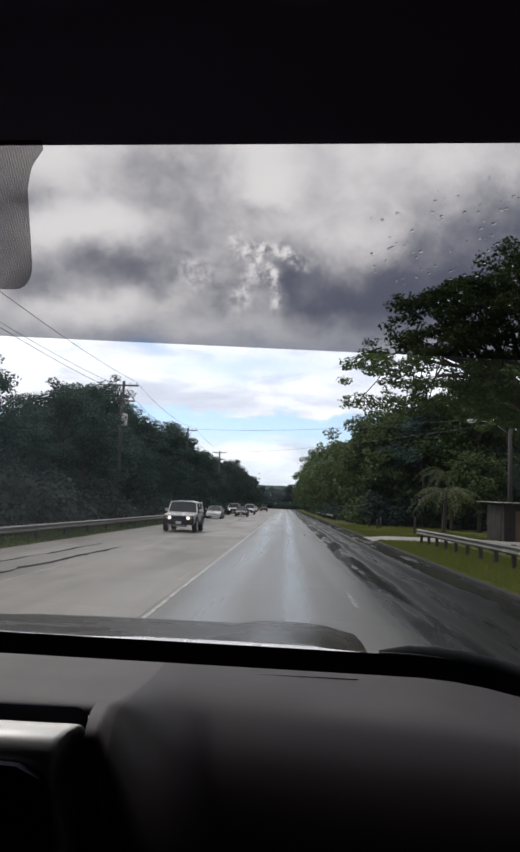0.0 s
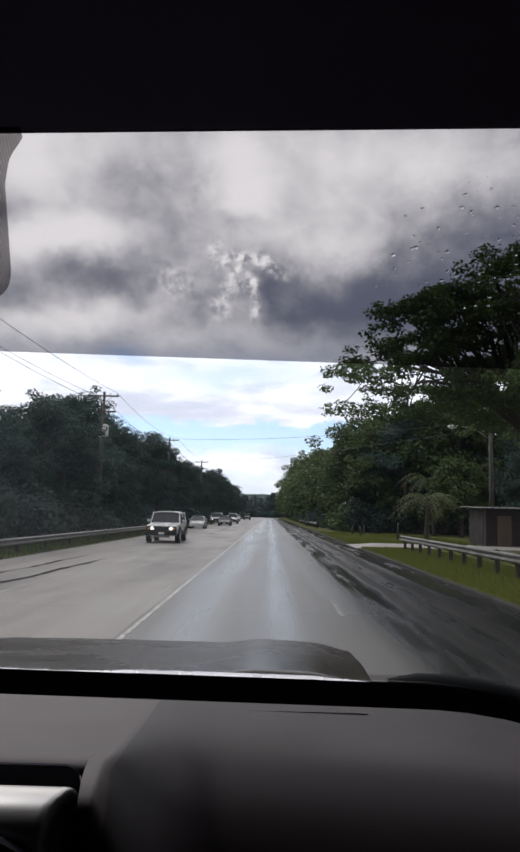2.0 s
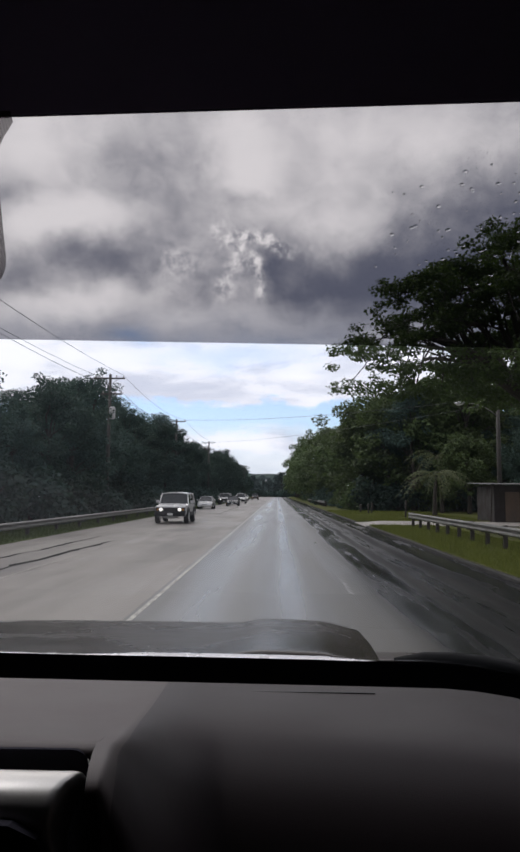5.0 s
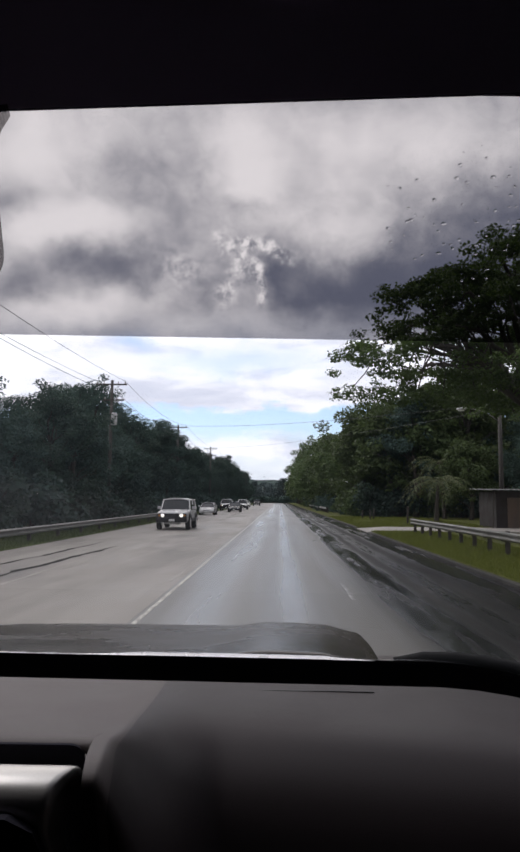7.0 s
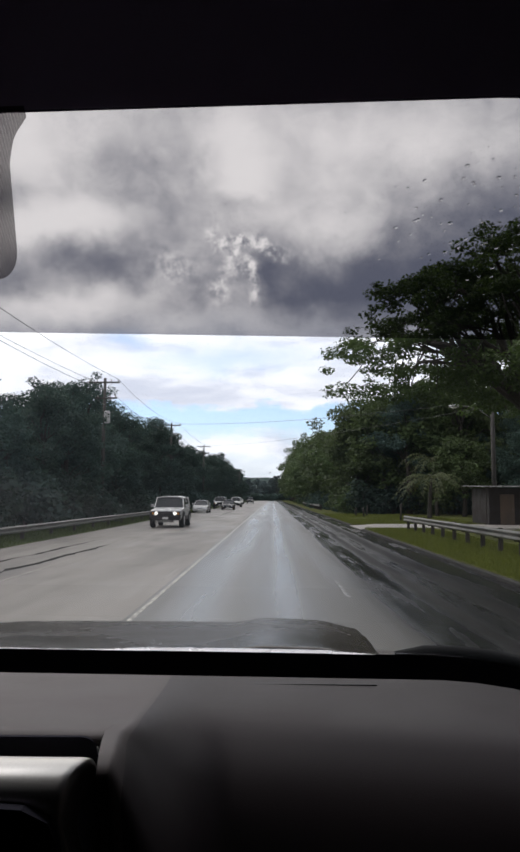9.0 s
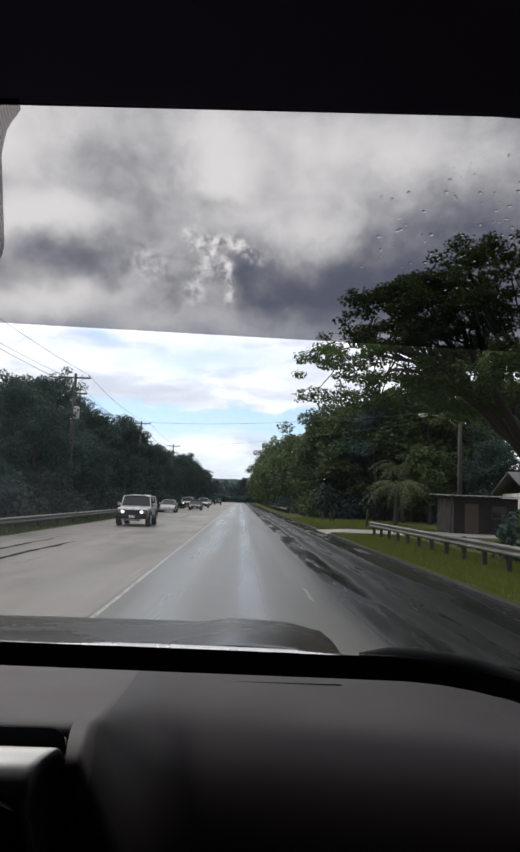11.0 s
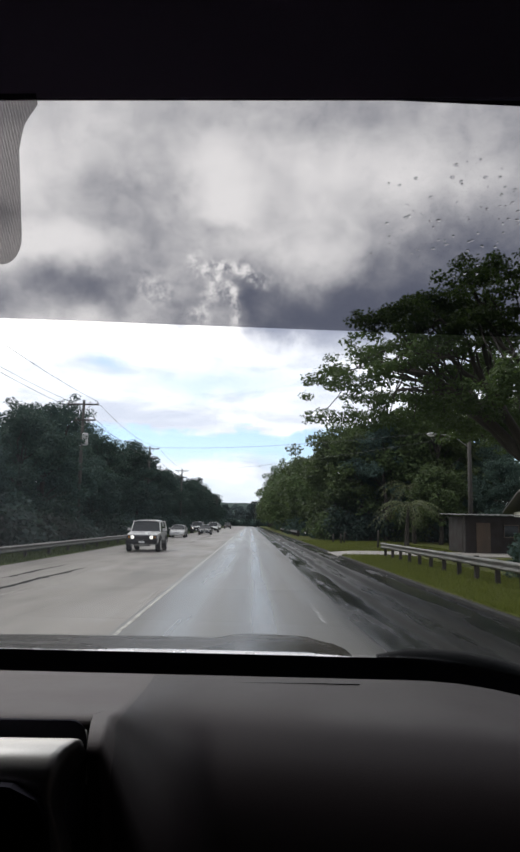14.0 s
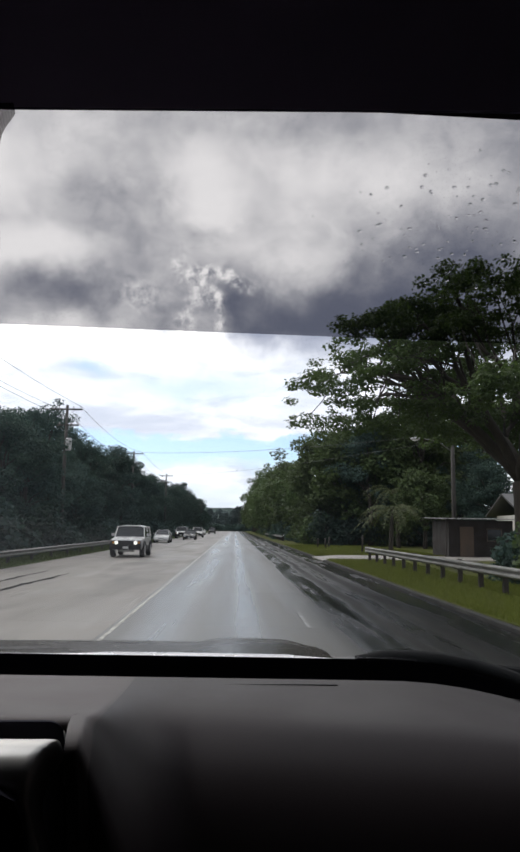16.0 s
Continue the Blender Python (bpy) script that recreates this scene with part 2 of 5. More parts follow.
def clear_sheet(name, tint, gloss=0.0, mirror_share=0.14, haze=0.0):
    """A thin clear sheet: it lets light through, and mirrors by its slant."""
    m = bpy.data.materials.new(name)
    m.use_nodes = True
    t = m.node_tree
    for n in list(t.nodes):
        t.nodes.remove(n)
    N = Nodes(t)
    o = t.nodes.new("ShaderNodeOutputMaterial")
    tr = t.nodes.new("ShaderNodeBsdfTransparent")
    tr.inputs[0].default_value = (*tint, 1)
    gl = t.nodes.new("ShaderNodeBsdfGlossy")
    gl.inputs["Roughness"].default_value = gloss
    fr = t.nodes.new("ShaderNodeFresnel")
    fr.inputs[0].default_value = 1.25
    mx = t.nodes.new("ShaderNodeMixShader")
    t.links.new(N.math("MULTIPLY", fr.outputs[0], mirror_share), mx.inputs[0])
    t.links.new(tr.outputs[0], mx.inputs[1])
    t.links.new(gl.outputs[0], mx.inputs[2])
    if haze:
        # pale blue haze put into the glass to veil the view, strongest at left
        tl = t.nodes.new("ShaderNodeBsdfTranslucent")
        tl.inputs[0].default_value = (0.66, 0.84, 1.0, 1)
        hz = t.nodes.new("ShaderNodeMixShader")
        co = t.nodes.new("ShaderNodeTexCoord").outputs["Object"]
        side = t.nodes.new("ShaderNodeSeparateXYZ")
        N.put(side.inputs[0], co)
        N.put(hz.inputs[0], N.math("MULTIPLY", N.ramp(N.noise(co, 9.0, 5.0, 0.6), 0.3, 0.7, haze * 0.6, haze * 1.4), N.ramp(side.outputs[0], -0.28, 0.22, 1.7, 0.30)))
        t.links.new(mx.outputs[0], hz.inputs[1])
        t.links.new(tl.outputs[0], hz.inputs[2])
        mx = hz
    t.links.new(mx.outputs[0], o.inputs[0])
    return m


def asphalt_own(name):
    """Wet asphalt: dark, with glossy and dull lengthwise streaks."""
    m, N, p = material(name)
    co = coords(N)
    sx = N.tree.nodes.new("ShaderNodeSeparateXYZ")
    N.put(sx.inputs[0], co)
    streak = N.noise(N.scaled(co, (1.0, 0.035, 1)), 1.15, 4.0, 0.55)
    patch = N.noise(N.scaled(co, (0.75, 0.05, 1)), 0.9, 4.0, 0.55)
    # two dark wet runs in the outer lane, wandering
    wob = N.math("MULTIPLY", N.math("SUBTRACT", N.noise(N.scaled(co, (0.0, 0.06, 0)), 1.0, 4.0, 0.6), 0.5), 0.9)
    x = N.math("ADD", sx.outputs[0], wob)

    def run(at, half):
        d = N.math("ABSOLUTE", N.math("SUBTRACT", x, at))
        return N.math("SUBTRACT", 1.0, N.ramp(d, half * 0.40, half * 1.08))

    wet = N.math("MAXIMUM", run(2.25, 0.50), N.math("MAXIMUM", run(4.5, 0.75), N.math("MULTIPLY", run(3.2, 0.30), 0.6)))
    ragged = N.ramp(N.noise(N.scaled(co, (1.5, 0.13, 1)), 1.3, 4.0, 0.55), 0.28, 0.56, 0.15, 1.0)
    wet = N.math("MULTIPLY", wet, ragged)
    base = N.mix(N.ramp(streak, 0.3, 0.7), (0.045, 0.043, 0.038), (0.088, 0.083, 0.074))
    base = N.mix(N.ramp(patch, 0.45, 0.7), base, (0.095, 0.096, 0.094))
    # outer lane: shade and reflection of the roadside trees put into its colour
    outer = N.math("MULTIPLY", N.ramp(x, 1.45, 2.25), N.ramp(patch, 0.30, 0.60, 0.80, 1.0))
    base = N.mix(outer, base, (0.012, 0.012, 0.0118))
    base = N.mix(wet, base, (0.009, 0.009, 0.009))
    N.put(p.inputs["Base Color"], base)
    track = N.noise(N.scaled(co, (0.5, 0.05, 1)), 1.0, 2.0, 0.5)
    shine = N.math("MAXIMUM", N.math("SUBTRACT", 1.0, N.ramp(N.math("ABSOLUTE", N.math("SUBTRACT", sx.outputs[0], 0.25)), 0.04, 0.42)),
                   N.math("MULTIPLY", N.math("SUBTRACT", 1.0, N.ramp(N.math("ABSOLUTE", N.math("ADD", sx.outputs[0], 1.2)), 0.1, 0.8)), 0.75))
    r = N.ramp(streak, 0.30, 0.70, 0.30, 0.42)
    shine = N.math("MULTIPLY", shine, N.ramp(track, 0.20, 0.62))
    r = N.math("SUBTRACT", r, N.math("MULTIPLY", shine, 0.15))
    gloss = N.math("ADD", 0.37, N.math("MULTIPLY", shine, 0.33))
    dull = N.math("MULTIPLY", N.math("MULTIPLY", outer, N.math("SUBTRACT", 1.0, wet)), 0.34)
    gloss = N.math("ADD", gloss, N.math("MULTIPLY", wet, 0.13))
    N.put(p.inputs["Specular IOR Level"], N.math("SUBTRACT", gloss, dull, clamp=True))
    r = N.math("ADD", r, N.math("MULTIPLY", outer, 0.10))
    r = N.math("ADD", N.math("MULTIPLY", r, N.math("SUBTRACT", 1.0, wet)), N.math("MULTIPLY", wet, 0.13))
    N.put(p.inputs["Roughness"], r)
    return m


def asphalt_far(name):
    """Drier, browner pavement of the opposite lanes, with tar seams."""
    m, N, p = material(name)
    co = coords(N)
    streak = N.noise(N.scaled(co, (1.0, 0.04, 1)), 0.8, 5.0, 0.6)
    grit = N.noise(co, 60.0, 2.0, 0.7)
    stain = N.noise(N.scaled(co, (0.5, 0.15, 1)), 0.7, 5.0, 0.6)
    base = N.mix(N.ramp(streak, 0.3, 0.7), (0.126, 0.112, 0.098), (0.198, 0.179, 0.157))
    base = N.mix(N.ramp(stain, 0.5, 0.75), base, (0.09, 0.085, 0.08))
    base = N.mix(N.ramp(grit, 0.3, 0.75, 0.0, 0.10), base, (0.26, 0.25, 0.23))
    N.put(p.inputs["Base Color"], base)
    N.put(p.inputs["Roughness"], N.ramp(stain, 0.3, 0.7, 0.42, 0.62))
    bump(N, p, grit, 0.03, 0.003)
    return m


def worn_paint(name, colour, under, keep=0.42):
    m, N, p = material(name)
    co = coords(N)
    f = N.ramp(N.noise(N.scaled(co, (3, 1, 1)), 3.0, 7.0, 0.75), keep - 0.12, keep + 0.12)
    N.put(p.inputs["Base Color"], N.mix(f, under, colour))
    p.inputs["Roughness"].default_value = 0.5
    bump(N, p, N.noise(co, 60.0, 2.0), 0.25, 0.003)
    return m


M_HEADLINER = surface("headliner_cloth", (0.190, 0.158, 0.245), (0.225, 0.190, 0.29), 6, (0.9, 1.0), relief=0.3, grain=900, distance=0.0008, spec=0.1)
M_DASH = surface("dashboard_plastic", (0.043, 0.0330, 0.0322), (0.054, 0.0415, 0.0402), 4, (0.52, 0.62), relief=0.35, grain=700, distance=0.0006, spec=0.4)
# same plastic again, with the shade on the passenger's panel in its colour
M_DASH_SHADED = surface("shaded_dashboard_plastic", (0.0185, 0.0145, 0.0153), (0.0235, 0.0185, 0.0195), 4, (0.44, 0.54), relief=0.35, grain=700, distance=0.0006, spec=0.19)
M_BLACK = surface("black_plastic", (0.010, 0.010, 0.011), (0.016, 0.016, 0.017), 8, (0.45, 0.6), relief=0.2, grain=500, distance=0.0006, spec=0.3)
M_MATT = surface("matt_black_frit", (0.024, 0.023, 0.030), (0.034, 0.033, 0.042), 8, (0.9, 1.0), relief=0.1, grain=300, distance=0.0004, spec=0.02)
M_RUBBER = surface("wiper_rubber", (0.010, 0.010, 0.010), (0.018, 0.018, 0.018), 20, (0.6, 0.85), relief=0.3, grain=300, distance=0.001, spec=0.08)
M_SILVER = surface("satin_silver_trim", (0.46, 0.445, 0.42), (0.54, 0.525, 0.50), 8, (0.34, 0.42), metal=0.7, relief=0.05, grain=600, distance=0.0004)
M_EDGE_GLEAM = surface("pale_edge_gleam", (0.42, 0.42, 0.44), (0.62, 0.62, 0.64), 14, (0.15, 0.4), metal=0.6, relief=0.4, grain=160, distance=0.001)
M_HOOD = surface("dark_car_paint", (0.026, 0.021, 0.018), (0.042, 0.035, 0.030), 2.0, (0.16, 0.36), relief=0.35, grain=45, distance=0.004, spec=0.10)
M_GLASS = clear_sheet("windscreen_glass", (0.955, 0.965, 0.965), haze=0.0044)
M_TINT = clear_sheet("smoked_film", (0.291, 0.290, 0.305))
M_SIDEGLASS = clear_sheet("light_stop_glass", (0.018, 0.018, 0.02), 0.0, 0.6)
M_OWN = asphalt_own("wet_asphalt")
M_FAR = asphalt_far("worn_pavement")
M_TAR = surface("tar_seam", (0.007, 0.007, 0.007), (0.014, 0.013, 0.012), 6, (0.7, 0.9), grain=40, spec=0.1)
M_WHITE_LINE = worn_paint("worn_white_paint", (0.32, 0.32, 0.31), (0.08, 0.08, 0.08), 0.52)
M_YELLOW_LINE = worn_paint("worn_yellow_paint", (0.55, 0.53, 0.46), (0.165, 0.154, 0.138), 0.50)
M_WORN_LINE = worn_paint("faded_line_paint", (0.36, 0.34, 0.29), (0.170, 0.158, 0.142), 0.55)
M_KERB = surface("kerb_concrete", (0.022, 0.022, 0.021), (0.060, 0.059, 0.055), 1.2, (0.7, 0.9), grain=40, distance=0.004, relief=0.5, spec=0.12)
M_DRIVE = surface("driveway_concrete", (0.20, 0.185, 0.165), (0.32, 0.30, 0.27), 0.8, (0.5, 0.75), grain=30, distance=0.004, relief=0.4)
M_GRASS = surface("mown_grass", (0.044, 0.053, 0.009), (0.090, 0.098, 0.017), 0.9, (0.8, 0.95), grain=14, distance=0.03, relief=0.7, spec=0.15)
M_GRASS_DARK = surface("rank_grass", (0.030, 0.045, 0.012), (0.065, 0.085, 0.020), 0.9, (0.85, 0.95), grain=14, distance=0.03, relief=0.7, spec=0.1)
M_BLADE_DARK = leaf_material("rank_grass_blade", (0.030, 0.048, 0.012), (0.075, 0.095, 0.022), (0.06, 0.08, 0.02), 0.6)
M_BLADE = leaf_material("grass_blade", (0.062, 0.076, 0.010), (0.140, 0.152, 0.028), (0.14, 0.17, 0.03), 0.5)
M_EARTH = surface("forest_earth", (0.025, 0.028, 0.012), (0.05, 0.055, 0.022), 0.5, (0.85, 1.0), grain=10, distance=0.05, relief=0.8, spec=0.1)
# distance haze put into the leaf colour: paler and bluer than the forest
M_LEAF_HAZED = leaf_material("haze_paled_leaf", (0.048, 0.070, 0.075), (0.095, 0.120, 0.120), (0.090, 0.120, 0.105), 0.7)
# the bluish veil over the forest is mixed into this green
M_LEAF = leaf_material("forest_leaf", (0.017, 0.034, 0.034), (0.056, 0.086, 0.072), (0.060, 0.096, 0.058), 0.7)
M_LEAF_RAIN = leaf_material("rain_tree_leaf", (0.015, 0.032, 0.014), (0.082, 0.125, 0.040), (0.11, 0.17, 0.042))
M_LEAF_HEDGE = leaf_material("feathery_leaf", (0.027, 0.044, 0.018), (0.078, 0.108, 0.038), (0.09, 0.13, 0.035))
M_PALM = leaf_material("palm_frond", (0.036, 0.048, 0.020), (0.120, 0.130, 0.062), (0.095, 0.115, 0.035))
M_BARK = surface("bark", (0.020, 0.016, 0.013), (0.050, 0.041, 0.033), 2.5, (0.8, 1.0), grain=18, distance=0.03, relief=0.8, stretch=(1, 1, 0.25))
M_POLE = surface("weathered_timber_pole", (0.032, 0.029, 0.026), (0.075, 0.068, 0.061), 1.5, (0.75, 0.95), grain=25, distance=0.01, relief=0.5, stretch=(1, 1, 0.15))
M_GALV = surface("galvanised_steel", (0.075, 0.075, 0.070), (0.24, 0.24, 0.225), 2.0, (0.40, 0.60), metal=0.4, grain=30, distance=0.002, relief=0.2)
M_POST = surface("weathered_post", (0.018, 0.015, 0.013), (0.045, 0.038, 0.032), 4.0, (0.7, 0.95), grain=30, distance=0.006, relief=0.5)
M_WIRE = surface("black_cable", (0.012, 0.012, 0.012), (0.02, 0.02, 0.02), 2.0, (0.5, 0.7))
M_PORCELAIN = surface("insulator_porcelain", (0.30, 0.28, 0.26), (0.40, 0.38, 0.36), 5.0, (0.2, 0.35))
M_TYRE = surface("tyre_rubber", (0.012, 0.012, 0.012), (0.022, 0.022, 0.021), 6.0, (0.7, 0.9), grain=60)
M_RIM = surface("alloy_rim", (0.40, 0.40, 0.41), (0.55, 0.55, 0.56), 6.0, (0.3, 0.45), metal=0.7)
M_CARGLASS = surface("dark_car_glass", (0.010, 0.012, 0.014), (0.018, 0.021, 0.024), 1.0, (0.04, 0.10), relief=0.02, spec=0.4)
M_LENS = surface("headlight_lens", (0.60, 0.62, 0.64), (0.78, 0.80, 0.82), 9.0, (0.08, 0.2), metal=0.3)
def lit_lens():
    m, N, p = material("lit_headlight")
    p.inputs["Base Color"].default_value = (0.8, 0.8, 0.78, 1)
    p.inputs["Emission Color"].default_value = (1.0, 0.94, 0.82, 1)
    p.inputs["Emission Strength"].default_value = 1.1
    return m


M_LENS_ON = lit_lens()
M_AMBER = surface("amber_lens", (0.50, 0.20, 0.03), (0.62, 0.28, 0.05), 9.0, (0.15, 0.25))
M_REDLENS = surface("red_lens", (0.28, 0.02, 0.02), (0.36, 0.03, 0.03), 9.0, (0.15, 0.25))
M_PLATE = surface("front_plate", (0.55, 0.55, 0.55), (0.65, 0.65, 0.65), 9.0, (0.4, 0.5))
# rust brown blackened by the tree's shade, which is held in the colour
M_SHED = surface("shaded_rusty_sheet", (0.008, 0.006, 0.006), (0.020, 0.014, 0.012), 1.5, (0.6, 0.9), grain=20, relief=0.4)
M_ROOF = surface("weathered_roof_sheet", (0.05, 0.05, 0.05), (0.11, 0.105, 0.10), 1.0, (0.45, 0.7), metal=0.2, grain=15, relief=0.3)
M_HOUSE = surface("painted_house_wall", (0.42, 0.40, 0.37), (0.58, 0.56, 0.52), 0.8, (0.7, 0.9), grain=30, relief=0.2)
M_TIMBER = surface("dark_door_timber", (0.05, 0.035, 0.025), (0.10, 0.07, 0.05), 2.0, (0.5, 0.8), grain=30, stretch=(1, 1, 0.2))
M_HILL = surface("wooded_hillside", (0.026, 0.043, 0.040), (0.052, 0.074, 0.064), 0.06, (0.9, 1.0), grain=0.6, distance=1.5, relief=1.0, spec=0.1)
M_LAMP = surface("lamp_housing", (0.30, 0.30, 0.30), (0.42, 0.42, 0.42), 3.0, (0.35, 0.5), metal=0.5)
M_LAMPGLASS = surface("lamp_glass", (0.60, 0.60, 0.56), (0.70, 0.70, 0.66), 6.0, (0.1, 0.25))


def car_paint(name, rgb):
    return surface(name, tuple(c * 0.92 for c in rgb), rgb, 1.5, (0.16, 0.30), metal=0.15, relief=0.02, grain=200)


M_PAINT_SILVER = car_paint("silver_paint", (0.50, 0.50, 0.50))
M_PAINT_WHITE = car_paint("white_paint", (0.72, 0.72, 0.70))
M_PAINT_DARK = car_paint("charcoal_paint", (0.035, 0.037, 0.042))
M_PAINT_RED = car_paint("red_paint", (0.22, 0.022, 0.022))


def water_material():
    m, N, p = material("water_bead")
    p.inputs["Base Color"].default_value = (1, 1, 1, 1)
    p.inputs["Roughness"].default_value = 0.0
    p.inputs["IOR"].default_value = 1.33
    p.inputs["Transmission Weight"].default_value = 1.0
    return m


def dotted_frit():
    """Black ceramic dots fired on the glass, with clear glass between them."""
    m = bpy.data.materials.new("ceramic_dots")
    m.use_nodes = True
    t = m.node_tree
    for n in list(t.nodes):
        t.nodes.remove(n)
    N = Nodes(t)
    co = t.nodes.new("ShaderNodeTexCoord").outputs["Object"]
    w = t.nodes.new("ShaderNodeTexWave")
    N.put(w.inputs["Vector"], N.scaled(co, (1.0, 0.12, 0.12)))
    w.inputs["Scale"].default_value = 150.0
    w.inputs["Distortion"].default_value = 0.6
    o = t.nodes.new("ShaderNodeOutputMaterial")
    tr = t.nodes.new("ShaderNodeBsdfTransparent")
    tr.inputs[0].default_value = (0.62, 0.60, 0.60, 1)
    di = t.nodes.new("ShaderNodeBsdfDiffuse")
    di.inputs[0].default_value = (0.02, 0.02, 0.022, 1)
    mx = t.nodes.new("ShaderNodeMixShader")
    N.put(mx.inputs[0], N.ramp(w.outputs["Fac"], 0.1, 0.9, 0.48, 0.66))
    t.links.new(tr.outputs[0], mx.inputs[1])
    t.links.new(di.outputs[0], mx.inputs[2])
    t.links.new(mx.outputs[0], o.inputs[0])
    return m


M_WATER = water_material()
M_FRIT = dotted_frit()

# ---------------------------------------------------------------- mesh helpers


def mesh_of(bm, name, mat, smooth=False):
    me = bpy.data.meshes.new(name)
    bmesh.ops.recalc_face_normals(bm, faces=bm.faces[:])
    bm.to_mesh(me)
    bm.free()
    for m in (mat if isinstance(mat, (list, tuple)) else [mat]):
        me.materials.append(m)
    if smooth:
        me.polygons.foreach_set("use_smooth", [True] * len(me.polygons))
    return me


def part(name, bm, mat, parent=None, label="", smooth=False, at=None):
    ob = new(name, mesh_of(bm, name, mat, smooth))
    if at is not None:
        ob.matrix_basis = at
    if parent is not None:
        ob.parent = parent
    return tagged(ob, label) if label else ob


def thing(name, label, category, group="", at=None, kind=""):
    e = new(name)
    e.empty_display_size = 0.2
    if at is not None:
        e.matrix_basis = at
    return tagged(e, label, category, group, kind)


def box(x0, x1, y0, y1, z0, z1, bevel=0.0, bm=None, segments=2):
    own = bm is None
    b = bmesh.new()
    vs = [b.verts.new((x, y, z)) for x in (x0, x1) for y in (y0, y1) for z in (z0, z1)]
    for f in ((0, 1, 3, 2), (4, 6, 7, 5), (0, 4, 5, 1), (2, 3, 7, 6), (0, 2, 6, 4), (1, 5, 7, 3)):
        b.faces.new([vs[i] for i in f])
    if bevel:
        bmesh.ops.bevel(b, geom=b.edges[:], offset=bevel, segments=segments, affect="EDGES", profile=0.5)
    if own:
        return b
    merge(bm, b)
    return bm


def merge(bm, other):
    me = bpy.data.meshes.new("tmp")
    other.to_mesh(me)
    other.free()
    bm.from_mesh(me)
    bpy.data.meshes.remove(me)
    return bm


def tube(pts, radii, seg=8, bm=None, cap=True):
    """A tube along points."""
    bm = bmesh.new() if bm is None else bm
    pts = [Vector(p) for p in pts]
    rings = []
    for i, p in enumerate(pts):
        d = (pts[min(i + 1, len(pts) - 1)] - pts[max(i - 1, 0)]).normalized()
        a = d.cross(Vector((0, 0, 1)) if abs(d.z) < 0.9 else Vector((1, 0, 0))).normalized()
        b = d.cross(a)
        r = float(radii[i] if isinstance(radii, (list, tuple)) else radii)
        rings.append([bm.verts.new(p + r * (math.cos(2 * math.pi * k / seg) * a + math.sin(2 * math.pi * k / seg) * b)) for k in range(seg)])
    for r0, r1 in zip(rings, rings[1:]):
        for k in range(seg):
            bm.faces.new((r0[k], r0[(k + 1) % seg], r1[(k + 1) % seg], r1[k]))
    if cap:
        bm.faces.new(rings[0][::-1])
        bm.faces.new(rings[-1])
    return bm


def sheet(rows, bm=None):
    """A surface through rows of points."""
    bm = bmesh.new() if bm is None else bm
    vs = [[bm.verts.new(p) for p in r] for r in rows]
    for a, b in zip(vs, vs[1:]):
        for i in range(len(a) - 1):
            bm.faces.new((a[i], a[i + 1], b[i + 1], b[i]))
    return bm


def slab(rows, drop):
    """sheet() with thickness: drop is the vector to its far side."""
    bm = sheet(rows)
    d = Vector(drop)
    g = bmesh.ops.extrude_face_region(bm, geom=bm.faces[:])
    for v in g["geom"]:
        if isinstance(v, bmesh.types.BMVert):
            v.co += d
    return bm


def prism(outline, z0, z1, bm=None):
    """A flat outline in x and y, raised from z0 to z1."""
    bm = bmesh.new() if bm is None else bm
    a = [bm.verts.new((x, y, z0)) for x, y in outline]
    b = [bm.verts.new((x, y, z1)) for x, y in outline]
    bm.faces.new(a[::-1])
    bm.faces.new(b)
    n = len(a)
    for i in range(n):
        bm.faces.new((a[i], a[(i + 1) % n], b[(i + 1) % n], b[i]))
    return bm


def smoothstep(a, b, x):
    t = min(1.0, max(0.0, (x - a) / (b - a)))
    return t * t * (3 - 2 * t)

# ---------------------------------------------------------------- the large structure
ROAD_L, ROAD_MID, ROAD_R = -9.2, -2.15, 4.85
DRIVE0, DRIVE1 = 39.5, 45.5          # the driveway's stretch along the road

ground = part("ground", sheet([[(-2500, y, -0.06), (2500, y, -0.06)] for y in (-400, 0, 400, 2600)]), M_EARTH)
tagged(ground, "dark earth and undergrowth stretching to the horizon", "ground", kind="structure")


def road_sheet(name, x0, x1, mat, label):
    ys = [-240 + 20 * i for i in range(32)]
    bm = slab([[(x, y, 0.0) for x in np.linspace(x0, x1, 6)] for y in ys], (0, 0, -0.05))
    return tagged(part(name, bm, mat), label, "road", kind="structure")


road_own = road_sheet("road", ROAD_MID, ROAD_R, M_OWN, "wet dark asphalt carriageway with glossy streaks")
road_far = road_sheet("road", ROAD_L, ROAD_MID - 0.004, M_FAR, "worn grey-brown pavement of the oncoming lanes")


def strip(name, x0, x1, y0, y1, mat, parent, label="", z=0.005, lean=0.0):
    bm = bmesh.new()
    n = max(2, int((y1 - y0) / 4))
    rows = []
    for i in range(n + 1):
        y = y0 + (y1 - y0) * i / n
        rows.append([(x0 + lean * (y - y0), y, z), (x1 + lean * (y - y0), y, z)])
    return part(name, slab(rows, (0, 0, -0.004)), mat, parent, label)


